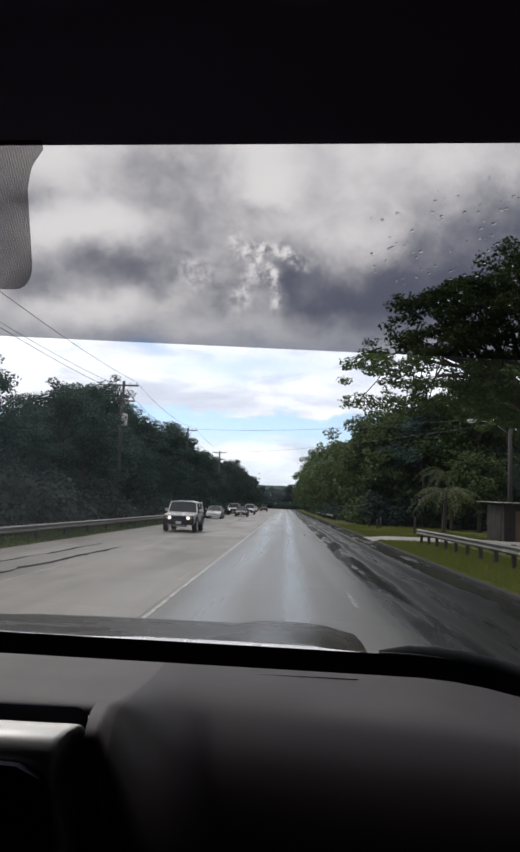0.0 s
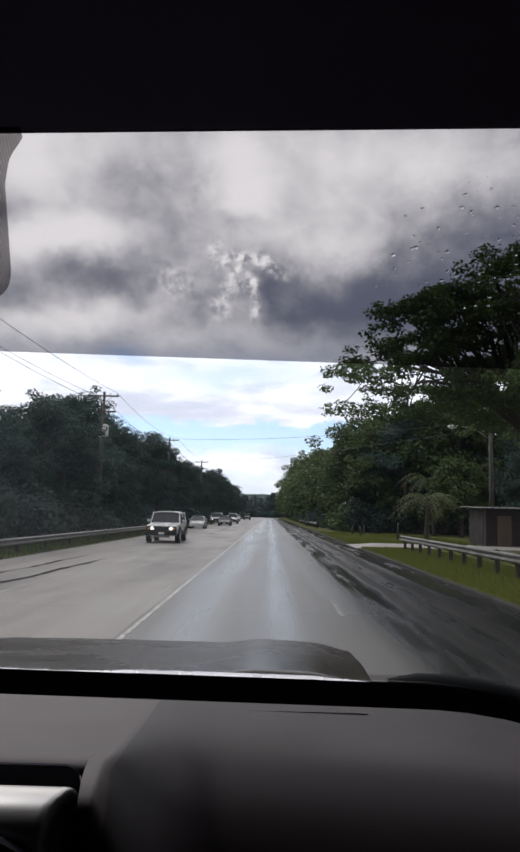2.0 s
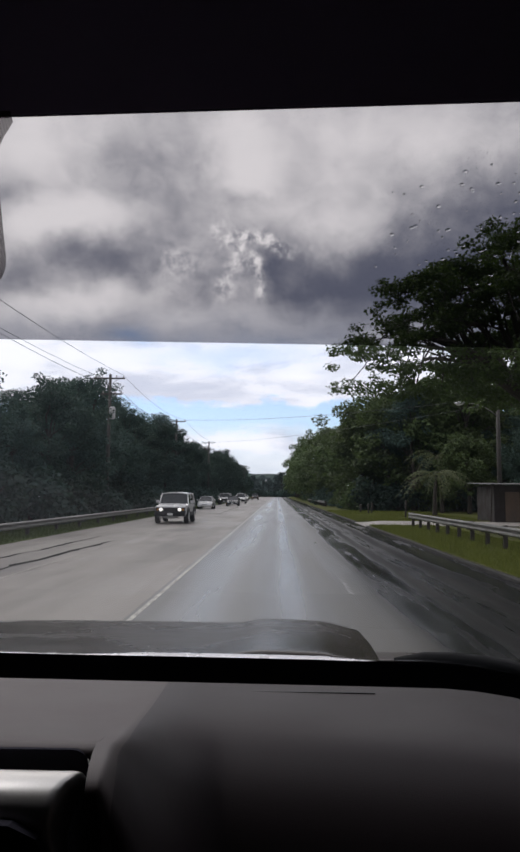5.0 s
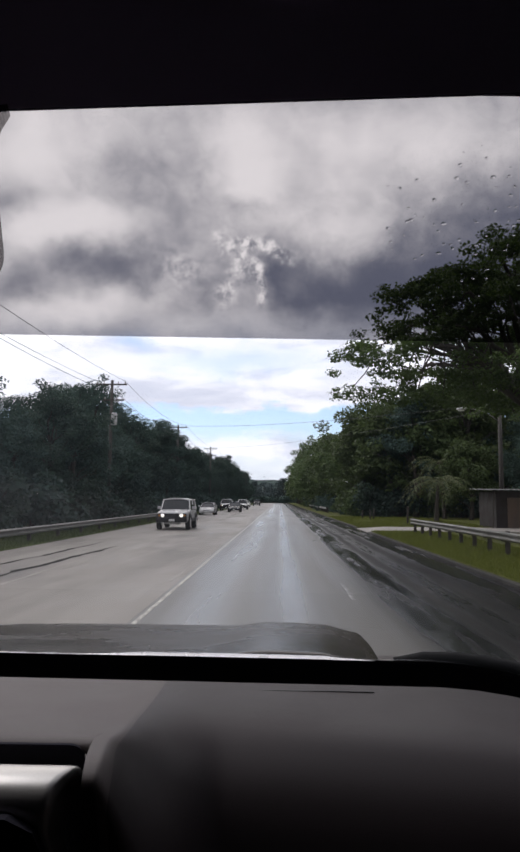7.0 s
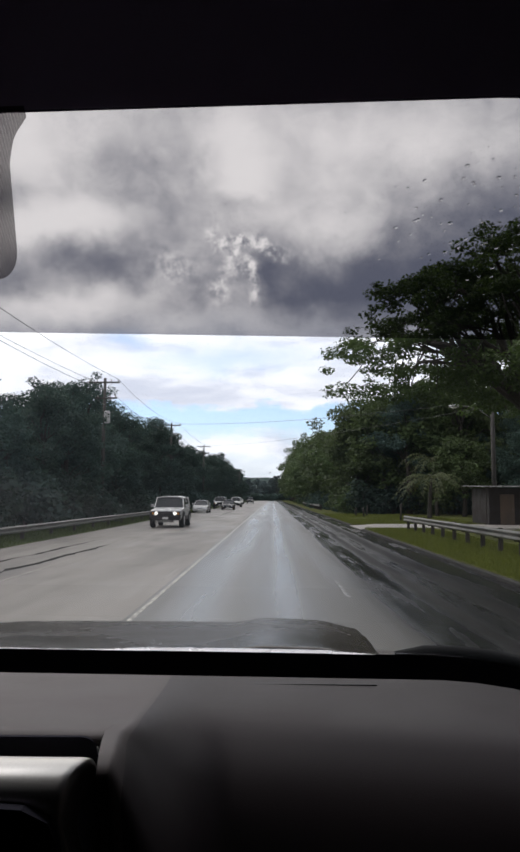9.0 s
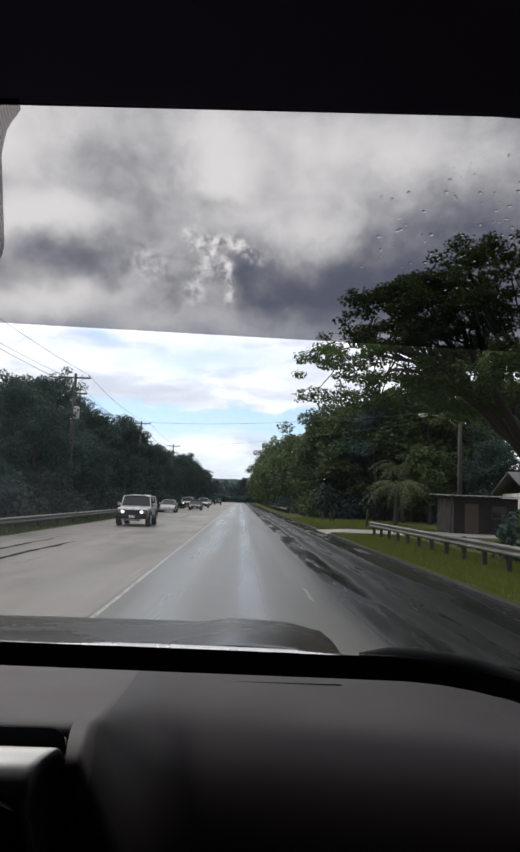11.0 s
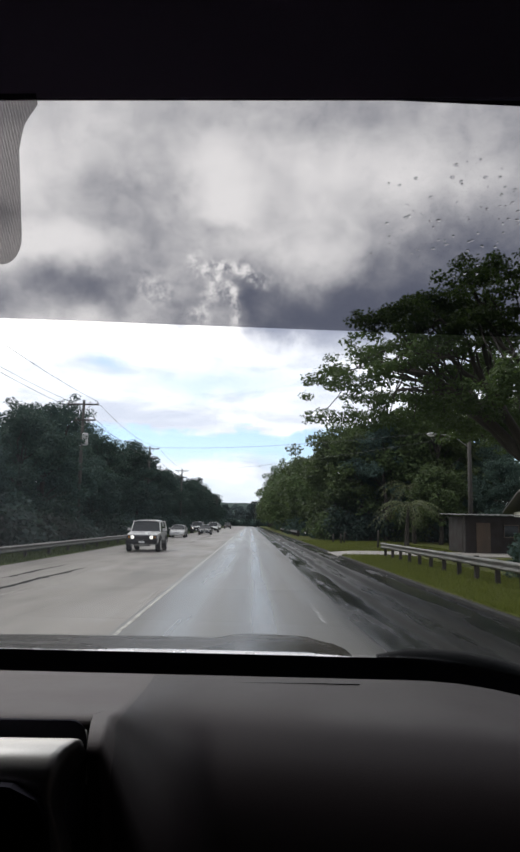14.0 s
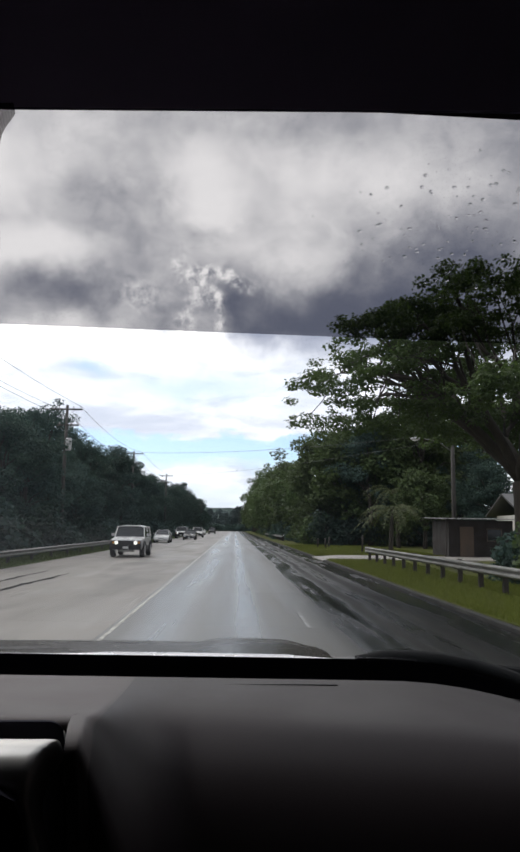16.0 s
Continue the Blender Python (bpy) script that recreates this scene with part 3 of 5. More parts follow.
strip("solid_line", -2.085, -2.015, -235, 375, M_YELLOW_LINE, road_own, "worn pale yellow solid line")
for i in range(-19, 26):
    y = -8 + 12.0 * i
    strip("dash_line", -2.38, -2.30, y + 0.7 * math.sin(5 * i), y + 2.2 + 0.6 * math.sin(3 * i), M_WORN_LINE, road_far, "worn pale yellow dash")
    strip("dash_line", -5.45, -5.36, y + 2, y + 4.4 + 0.5 * math.sin(4 * i), M_WORN_LINE, road_far, "worn pale yellow dash")
    strip("dash_line", 1.30, 1.39, y + 9, y + 11.4, M_WHITE_LINE, road_own, "worn white lane dash")
strip("solid_line", -5.70, -5.63, -235, 375, M_WORN_LINE, road_far, "worn pale solid line")


def seam(x, y0, y1, width, wander, seed):
    """A tar-filled crack along the road."""
    rng = random.Random(seed)
    rows, n = [], int((y1 - y0) / 0.5)
    dx = 0.0
    for i in range(n + 1):
        dx += rng.uniform(-wander, wander)
        w = width * rng.choice((0.15, 0.6, 0.9, 1.0, 1.4)) * rng.uniform(0.7, 1.2) * min(1, 4 * i / n + 0.1, 4 * (n - i) / n + 0.1)
        y = y0 + (y1 - y0) * i / n
        rows.append([(x + dx - w / 2, y, 0.006), (x + dx + w / 2, y, 0.006)])
    return part("tar_seam", slab(rows, (0, 0, -0.003)), M_TAR, road_far, "black tar-filled crack")


seam(-7.2, 15, 29, 0.13, 0.07, 1)
seam(-6.5, 12, 27, 0.20, 0.07, 2)
seam(-7.9, 44, 70, 0.12, 0.05, 3)
seam(-5.0, 60, 95, 0.12, 0.04, 4)


def arrow(x, y, turn):
    """A turn arrow painted on the middle lane."""
    t = turn
    o = [(0, 0), (0.16, 0), (0.16, 2.0), (0.9 * 1, 2.0), (0.9, 1.75), (1.5, 2.12), (0.9, 2.5), (0.9, 2.25), (0, 2.25)]
    o = [(x + t * a, y + b) for a, b in o]
    return part("turn_arrow", prism(o if t > 0 else o[::-1], 0.002, 0.006), M_WHITE_LINE, road_far, "worn white turn arrow")


arrow(-3.4, 36.0, -1)
arrow(-4.7, 44.0, 1)

# verges, kerb and driveway
VERGE_R = 0.09


def verge(name, x0, x1, y0, y1, z, mat, label, rough=0.05, seed=0):
    nx, ny = max(2, int((x1 - x0) / 0.8)), max(2, int((y1 - y0) / 1.2))
    rows = []
    for j in range(ny + 1):
        y = y0 + (y1 - y0) * j / ny
        row = []
        for i in range(nx + 1):
            x = x0 + (x1 - x0) * i / nx
            d = noise.noise(Vector((x * 0.5, y * 0.35, seed))) * rough
            row.append((x, y, z + (d if 0 < i < nx else 0.0)))
        rows.append(row)
    return tagged(part(name, slab(rows, (0, 0, -0.25)), mat, smooth=False), label, "grass verge", kind="structure")


verge("verge", ROAD_R + 0.16, 8.6, -146, DRIVE0, VERGE_R, M_GRASS, "bright mown grass verge beside the kerb", seed=1)
verge("verge", ROAD_R + 0.16, 26, DRIVE1, 76, VERGE_R, M_GRASS, "mown lawn behind the driveway", 0.10, seed=2)
verge("verge", ROAD_R + 0.16, 9.0, 76.01, 400, VERGE_R, M_GRASS, "narrow grass verge along the wet road", seed=3)
verge("verge", ROAD_R + 0.16, 26, -235, -156, VERGE_R, M_GRASS, "mown grass under the roadside trees", 0.10, seed=6)
verge("verge", 8.61, 26, -146, DRIVE0, VERGE_R - 0.01, M_GRASS, "shaded grass in front of the shed", 0.15, seed=4)
verge("verge", -13.0, ROAD_L - 0.005, -235, 400, 0.02, M_GRASS_DARK, "thin grass strip under the far guardrail", 0.05, seed=5)


def kerb(y0, y1):
    n = int((y1 - y0) / 3.0)
    base = tagged(new("kerb"), "dark weathered concrete kerb stones", "kerb", kind="structure")
    for i in range(n):
        a, b = y0 + (y1 - y0) * i / n, y0 + (y1 - y0) * (i + 1) / n
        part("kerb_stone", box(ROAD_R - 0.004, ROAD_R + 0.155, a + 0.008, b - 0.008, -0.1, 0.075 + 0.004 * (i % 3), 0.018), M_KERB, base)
    return base


kerb(-146, DRIVE0 - 0.02)
kerb(-230, -156)
kerb(DRIVE1 + 0.02, 200)
drive = part("driveway", slab([[(x, y, 0.03 + 0.10 * smoothstep(4.9, 6.5, x)) for x in (4.86, 5.5, 6.5, 9, 14, 26)] for y in (DRIVE0 + 0.01, 42, DRIVE1 - 0.01)], (0, 0, -0.2)), M_DRIVE)
side_road = part("side_road", slab([[(x, y, 0.012 + 0.05 * smoothstep(4.9, 7.5, x)) for x in (4.86, 5.5, 6.5, 9, 14, 26)] for y in (-155.9, -151, -146.1)], (0, 0, -0.2)), M_FAR)
tagged(side_road, "worn side road joining the carriageway", "road", kind="structure")
tagged(drive, "pale wet concrete driveway crossing the verge", "driveway", kind="structure")

# wooded hills closing the far end of the road
rng = random.Random(5)
rows = []
for j in range(26):
    y = 760 + 26 * j
    row = []
    for i in range(150):
        x = -1000 + 13.4 * i
        h = 4 + 26 * smoothstep(0, 9, j) * (1 - 0.25 * smoothstep(18, 25, j))
        h *= 0.75 + 0.8 * smoothstep(60, -500, x) + 0.5 * smoothstep(120, 600, x) + 0.35 * noise.noise(Vector((x * 0.006, y * 0.006, 1)))
        h += 4.5 * abs(noise.noise(Vector((x * 0.06, y * 0.06, 3)))) + 1.5 * rng.random()
        row.append((x, y, h if j else -0.5))
    rows.append(row)
tagged(part("backdrop", sheet(rows), M_HILL, smooth=True), "low wooded hills closing the end of the road", "hills", kind="structure")

# ---------------------------------------------------------------- the car that carries the phone
own = thing("own_car", "dark car cabin with grey dashboard and smoked sun strip", "car")
SL = (0.266 + 0.206) / (1.044 - 0.455)          # slope of the windscreen


def base_line(x):
    """Foot of the windscreen: y and z over the road."""
    s = max(0.0, x - 0.20)
    t = max(0.0, -0.98 - x)
    return 1.044 - 0.7 * s * s - 0.7 * t * t, EYE - 0.206 - 0.009 * x - 0.72 * s * s - 0.35 * t * t


def glass_point(x, f):
    """A point of the windscreen: f runs from its foot to the roof."""
    y0, z0 = base_line(x)
    y1, z1 = 0.458, EYE + 0.2645 + 0.026 * x
    return Vector((x, y0 + (y1 - y0) * f, z0 + (z1 - z0) * f))


XS = list(np.linspace(-1.28, 0.52, 37))
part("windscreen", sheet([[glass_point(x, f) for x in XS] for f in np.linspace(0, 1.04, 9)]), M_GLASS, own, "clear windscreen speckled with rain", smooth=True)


def strip_f(x):
    """How far up the glass the film's straight lower edge runs."""
    y0, z0 = base_line(x)
    y1 = 0.458
    return (1.044 - 0.603) / (1.044 - y1) - 0.054 * x


IN = Vector((0, -0.0025, -0.0025))
part("sun_strip", sheet([[glass_point(x, strip_f(x) + (1.04 - strip_f(x)) * f) + IN for x in XS] for f in np.linspace(0, 1, 5)]), M_TINT, own, "smoked sun strip film across the top of the glass", smooth=True)


def frit_patch():
    """The rounded dotted patch round the mirror's foot."""
    left, r, low = -0.60, 0.016, 0.838

    def right(f):
        return -0.202 + 0.022 * (f - low) / 0.162

    o = [(left, 1.035), (left, low)]
    for k in range(7):
        a = -math.pi / 2 + k * math.pi / 12
        f = low + 0.034 + 0.034 * math.sin(a)
        o.append((right(f) - r + r * math.cos(a), f))
    o += [(right(f), f) for f in (0.90, 0.94, 0.962)]
    o += [(right(0.975) + 0.002, 0.975), (right(0.985) + 0.004, 0.985), (right(0.992) + 0.007, 0.992), (right(0.999) + 0.011, 0.999), (right(1.0) + 0.014, 1.004), (right(1.0) + 0.014, 1.035)]
    bm = bmesh.new()
    bm.faces.new([bm.verts.new(glass_point(x, f) + 2 * IN) for x, f in o])
    return bm


part("ceramic_patch", frit_patch(), M_FRIT, own, "black dotted ceramic patch behind the mirror")


def mirror():
    bm = box(-0.52, -0.26, 0.40, 0.43, EYE + 0.115, EYE + 0.185, 0.012)
    return bm


mir = part("rear_view_mirror", mirror(), M_BLACK, own, "black rear-view mirror")
part("stalk", tube([(-0.39, 0.43, EYE + 0.16), (-0.39, 0.47, EYE + 0.20), (-0.39, 0.53, EYE + 0.195)], 0.010, 8), M_BLACK, mir)

# roof lining with a rounded front edge, and the roof's steel above it
prof = [(0.50, 0.300), (0.470, 0.283), (0.459, 0.272), (0.4545, 0.2665), (0.448, 0.2655), (0.43, 0.267), (0.36, 0.276), (0.10, 0.300), (-0.5, 0.32), (-1.6, 0.30)]
part("roof_lining", sheet([[(x, y, EYE + z + 0.026 * x) for x in np.linspace(-1.25, 0.52, 12)] for y, z in prof]), M_HEADLINER, own, "near-black cloth roof lining", smooth=True)
part("roof_panel", slab([[(x, y, EYE + 0.345 + 0.02 * math.cos((x + 0.37) * 1.6) - 0.05 * smoothstep(0.1, 0.55, y)) for x in np.linspace(-1.25, 0.52, 8)] for y in (0.52, 0.35, 0.1, -0.5, -1.6)], (0, 0, 0.02)), M_HOOD, own, "dark painted steel roof", smooth=False)

# dashboard: the passenger's panel falls away to the seat, the middle shelf stays level
RIGHT_PROFILE = [(0.955, -0.2190), (0.90, -0.2212), (0.85, -0.2240), (0.80, -0.2285), (0.770, -0.2330), (0.750, -0.2375), (0.735, -0.2435), (0.720, -0.2525), (0.705, -0.2640), (0.692, -0.2780), (0.678, -0.300), (0.667, -0.328), (0.659, -0.365), (0.655, -0.42), (0.66, -0.50), (0.68, -0.62)]
LEFT_PROFILE = [(0.955, -0.2190), (0.90, -0.2172), (0.85, -0.2148), (0.80, -0.2110), (0.765, -0.2078), (0.74, -0.2050), (0.715, -0.2016), (0.69, -0.1975), (0.66, -0.1920), (0.645, -0.1895), (0.637, -0.1905), (0.633, -0.1950), (0.636, -0.2010), (0.65, -0.30), (0.66, -0.50), (0.66, -0.62)]


# beside the vent the shelf rolls over towards the seat
MIDDLE_PROFILE = [(0.955, -0.2190), (0.90, -0.2172), (0.85, -0.2148), (0.80, -0.2110), (0.765, -0.2078), (0.74, -0.2050), (0.715, -0.2016), (0.69, -0.1975), (0.66, -0.1922), (0.645, -0.1894), (0.620, -0.1856), (0.595, -0.1826), (0.572, -0.1816), (0.555, -0.1842), (0.546, -0.1920), (0.80, -0.62)]


# beside the crease the passenger's panel falls away sooner
SINK_PROFILE = [(0.955, -0.2190), (0.925, -0.2202), (0.90, -0.2215), (0.88, -0.2235), (0.862, -0.2270), (0.845, -0.2325), (0.833, -0.240), (0.823, -0.250), (0.814, -0.262), (0.806, -0.278), (0.799, -0.300), (0.794, -0.328), (0.790, -0.365), (0.790, -0.42), (0.80, -0.50), (0.82, -0.62)]


def crease(y):
    """Where the level shelf breaks off to the passenger's panel."""
    return -0.139 + 0.005 * smoothstep(0.76, 0.645, y) + 0.012 * smoothstep(0.645, 0.55, y)


def shoulder(x, y):
    s = x - crease(y)
    return 1 - (1 - min(1.0, max(0.0, s) / 0.095) ** 1.15) ** 2.4


def dash_rows(xs, first, second, start=None):
    """Rows of the dashboard; with start, xs are steps from the crease (1) or shares of the way to it (0)."""
    rows = []
    for (ya, za), (yb, zb), (yc, zc) in zip(first, second, SINK_PROFILE):
        row = []
        for x in xs:
            if start == 1:
                x += crease(ya)
            elif start == 0:
                edge = -0.1485 * min(1.0, max(0.55, ya) / 0.645) ** 0.72
                x = edge + (crease(ya) + 0.005 - edge) * x
            w = shoulder(x, ya)
            k = 0.38 + 0.42 * smoothstep(-0.06, 0.46, x - crease(ya))
            yd, zd = yc + (yb - yc) * k, zc + (zb - zc) * k
            y, z = ya + (yd - ya) * w, za + (zd - za) * w
            yb0, zb0 = base_line(x)
            fall = (yb0 - 1.044) * smoothstep(0.5, 0.95, y)
            row.append((x, y + fall, EYE + z + (zb0 - EYE + 0.206) * smoothstep(0.6, 0.95, y)))
        rows.append(row)
    return rows


def dash_panel():
    """The rolled shoulder beside the vent (first material) and the shade-darkened passenger's panel in one skin."""
    roll = dash_rows([i / 8 for i in range(9)], MIDDLE_PROFILE, RIGHT_PROFILE, 0)
    panel = dash_rows([0.005 * i for i in range(20)] + list(np.linspace(0.105, 0.645, 14)), MIDDLE_PROFILE, RIGHT_PROFILE, 1)
    rows = [a + b[2:] for a, b in zip(roll, panel)]
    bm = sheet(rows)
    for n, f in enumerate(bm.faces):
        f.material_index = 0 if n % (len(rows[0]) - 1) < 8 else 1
    return bm


dash = part("dashboard", dash_panel(), [M_DASH, M_DASH_SHADED], own, "dark grey soft plastic dashboard", smooth=True)
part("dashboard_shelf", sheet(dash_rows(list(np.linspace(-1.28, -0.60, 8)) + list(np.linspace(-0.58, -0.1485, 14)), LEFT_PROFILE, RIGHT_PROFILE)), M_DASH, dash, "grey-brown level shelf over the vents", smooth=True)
part("demister_slot", box(-0.05, 0.125, 0.925, 0.9280, EYE - 0.2235, EYE - 0.2199), M_BLACK, dash, "thin black slot")
band = []
for f in range(5):
    band.append([(x, base_line(x)[0] - 0.002 + 0.052 * f / 4, base_line(x)[1] - 0.001 - 0.066 * f / 4) for x in XS])
part("black_band", sheet(band), M_MATT, own, "matt black band at the foot of the glass", smooth=True)


VENT = EYE + 0.008              # height from which the vent is set out


def vent_recess():
    """A flat black panel for the shaded opening under the shelf's lip, with a rounded upper corner."""
    o = [(-0.66, -0.45), (-0.158, -0.45), (-0.1495, -0.31)]
    for k in range(8):
        a = k * math.pi / 14
        o.append((-0.1655 + 0.016 * math.cos(a), -0.2150 + 0.016 * math.sin(a)))
    o.append((-0.66, -0.200))
    bm = bmesh.new()
    front = [bm.verts.new((x, 0.6322, VENT + z)) for x, z in o]
    back = [bm.verts.new((x, 0.6400, VENT + z)) for x, z in o]
    bm.faces.new(front)
    n = len(o)
    for k in range(n):
        bm.faces.new((front[k], front[(k + 1) % n], back[(k + 1) % n], back[k]))
    return bm


vent = part("vent_recess", vent_recess(), M_MATT, dash, "flat black panel for the shaded recess round the middle vent")


# bright tube standing in for the highlight along the recess's edge
part("recess_edge_glint", tube([(-0.1492, 0.6315, VENT - 0.250), (-0.1487, 0.6310, VENT - 0.228), (-0.1492, 0.6310, VENT - 0.214), (-0.1517, 0.6312, VENT - 0.206)], [0.0006, 0.0013, 0.0011, 0.0006], 6), M_SILVER, vent, "thin silver tube for the highlight on the recess edge", smooth=True)


def vent_surround():
    """A silver frame with a level top, a rounded brow and a corner that draws in downwards."""
    top = [(0.613, -0.2110), (0.605, -0.2055), (0.596, -0.2035), (0.584, -0.2055), (0.576, -0.2090), (0.571, -0.2140), (0.5685, -0.2200), (0.5685, -0.2280), (0.573, -0.2420), (0.592, -0.29), (0.645, -0.42)]
    rows = []
    for y, z in top:
        edge = -0.1485 - 0.011 * smoothstep(0.600, 0.571, y) - 0.0045 * smoothstep(-0.209, -0.235, z)
        row = [(-0.66, y, VENT + z), (-0.45, y, VENT + z), (-0.30, y, VENT + z), (-0.20, y, VENT + z)]
        row += [(edge - 0.008, y, VENT + z), (edge - 0.003, y, VENT + z - 0.0005), (edge - 0.0008, y + 0.002, VENT + z - 0.0025), (edge, y + 0.008, VENT + z - 0.010), (edge, y + 0.05, VENT + z - 0.03)]
        rows.append(row)
    return sheet(rows)


sur = part("vent_surround", vent_surround(), M_SILVER, dash, "satin silver vent surround", smooth=True)
# vent grille, its black carried over the surround's leg for the shade there
def vent_grille():
    o = [(-0.60, -0.42), (-0.1655, -0.42), (-0.1655, -0.29), (-0.1660, -0.256), (-0.171, -0.238), (-0.190, -0.2270), (-0.235, -0.2245), (-0.60, -0.2235)]
    bm = bmesh.new()
    front = [bm.verts.new((x, 0.5560 + 0.41 * (-0.2235 - z), VENT + z)) for x, z in o]
    back = [bm.verts.new((x, 0.5660 + 0.41 * (-0.2235 - z), VENT + z)) for x, z in o]
    bm.faces.new(front)
    for k in range(len(o)):
        m = (k + 1) % len(o)
        bm.faces.new((front[k], front[m], back[m], back[k]))
    return bm


part("vent_grille", vent_grille(), M_MATT, sur, "black vent grille")
for k in range(3):
    z = VENT - 0.262 - 0.030 * k
    d = 0.41 * (0.0385 + 0.030 * k)
    part("vent_slat", box(-0.585, -0.200 - 0.004 * k, 0.5520 + d, 0.5570 + d, z - 0.004, z + 0.002, 0.001), M_BLACK, sur)

# foot of the glass: pale strip in place of its edge reflection, wipers
gleam_rows = []
for dy, dz in ((0.0, 0.0), (0.008, 0.0022), (0.016, 0.0018), (0.024, -0.004)):
    # the strip is widest where the reflection is brightest
    wide = [0.06 + (0.36 + 0.58 * smoothstep(-0.27, -0.17, x)) * (1 - smoothstep(0.06, 0.18, x)) for x in XS]
    gleam_rows.append([(x, base_line(x)[0] + dy * k, base_line(x)[1] + dz * k - 0.001 - 0.0030 * (1 - k)) for x, k in zip(XS, wide)])
part("glass_edge_gleam", sheet(gleam_rows), M_EDGE_GLEAM, own, "pale strip for the reflection along the foot of the glass", smooth=True)
part("cowl", sheet([[(x, base_line(x)[0] + dy, base_line(x)[1] + dz) for x in XS] for dy, dz in ((0.024, -0.006), (0.06, -0.030), (0.13, -0.036))]), M_BLACK, own, "black plastic cowl", smooth=True)


def bonnet():
    rows = []
    for j in range(14):
        y = 1.13 + 1.17 * j / 13
        edge = 0.165 + 0.075 * j / 13
        row = []
        for i in range(73):
            x = -1.27 + 1.80 * i / 72
            side = abs(x + 0.37) / 0.90
            z = EYE - 0.236 - 0.085 * (y - 1.13) - 0.030 * (y - 1.13) ** 2 - 0.05 * min(1.0, side) ** 4
            z += 0.014 * (smoothstep(-0.12, -0.02, x) - smoothstep(edge - 0.10, edge, x))
            z -= 0.26 * smoothstep(edge, edge + 0.10, x) + 0.26 * smoothstep(-0.90, -1.00, x)
            if j == 13:
                z -= 0.02
            row.append((x, y - 0.10 * side ** 3 * (j / 13), z))
        rows.append(row)
    return slab(rows, (0, 0, -0.02))


part("bonnet", bonnet(), M_HOOD, own, "dark glossy wet bonnet", smooth=True)
part("front_end", box(-1.25, 0.51, 2.10, 2.36, 0.35, EYE - 0.46, 0.08), M_HOOD, own)


def wiper(x0, x1, lift, pivot):
    """A wiper at rest along the foot of the glass."""
    pts = []
    for i in range(9):
        x = x0 + (x1 - x0) * i / 8
        y, z = base_line(x)
        k = math.sin(math.pi * i / 8)
        pts.append((x, y + 0.018 - 0.010 * k, z + lift + 0.010 * k))
    w = part("wiper", tube(pts, [0.004] + [0.010] * 7 + [0.004], 8), M_RUBBER, own, "black wiper at rest", smooth=True)
    py, pz = base_line(pivot)
    part("wiper_arm", tube([(pivot, py + 0.05, pz - 0.012), (pivot + 0.08, py + 0.045, pz - 0.002), (0.5 * (x0 + x1), base_line(0.5 * (x0 + x1))[0] + 0.03, base_line(0.5 * (x0 + x1))[1] + lift + 0.004)], [0.011, 0.009, 0.006], 8), M_RUBBER, w)
    return w


wiper(0.17, 0.50, -0.004, 0.38)
wiper(-1.15, -0.42, -0.008, -1.2)

# pillars, doors and floor, which close the cabin
for x in (-1.27, 0.50):
    part("pillar", tube([(x, 1.02, EYE - 0.28), (x * 0.98, 0.40, EYE + 0.30)], 0.045, 8), M_BLACK, own)
    part("pillar", tube([(x, -0.25, EYE - 0.28), (x * 0.98, -0.22, EYE + 0.32)], 0.06, 8), M_BLACK, own)
    part("door", box(x - 0.04, x + 0.04, -1.6, 1.05, 0.45, EYE - 0.27, 0.02), M_HOOD, own)
    part("sill_wing", box(x - 0.03, x + 0.03, 1.051, 2.2, 0.60, EYE - 0.48, 0.02), M_HOOD, own)
part("floor_pan", box(-1.23, 0.46, -1.6, 1.1, 0.40, 0.46), M_BLACK, own)
part("bulkhead", box(-1.23, 0.46, 1.02, 1.06, 0.46, EYE - 0.26), M_BLACK, own)
# unseen near-opaque panes and solid rear, added to keep light off the dashboard
for x in (-1.27, 0.50):
    part("side_window", sheet([[(x, 0.95, EYE - 0.275), (x * 0.985, 0.43, EYE + 0.29)], [(x, -0.25, EYE - 0.275), (x * 0.985, -0.22, EYE + 0.31)]]), M_SIDEGLASS, own, "near-opaque side pane that keeps light off the dashboard")
    part("light_stop_side", box(x - 0.035, x + 0.035, -1.6, -0.25, EYE - 0.275, EYE + 0.33), M_BLACK, own)
part("light_stop_rear", box(-1.23, 0.46, -1.64, -1.603, EYE - 0.22, EYE + 0.33), M_BLACK, own)
part("tailgate", box(-1.28, 0.51, -1.66, -1.601, 0.45, EYE - 0.22, 0.02), M_HOOD, own)


def disc(x, y, z, r, w, seg=20, bm=None):
    return tube([(x - w / 2, y, z), (x + w / 2, y, z)], r, seg, bm)


def wheel(x, y, r, w, parent):
    t = tube([(x - w / 2, y, r), (x - w * 0.36, y, r), (x + w * 0.36, y, r), (x + w / 2, y, r)], [r * 0.90, r, r, r * 0.90], 22)
    tyre = part("wheel", t, M_TYRE, parent, smooth=True)
    s = 1 if x > 0 else -1
    rim = disc(x, y, r, r * 0.62, w + 0.02, 16)
    part("rim", rim, M_RIM, tyre)
    return tyre


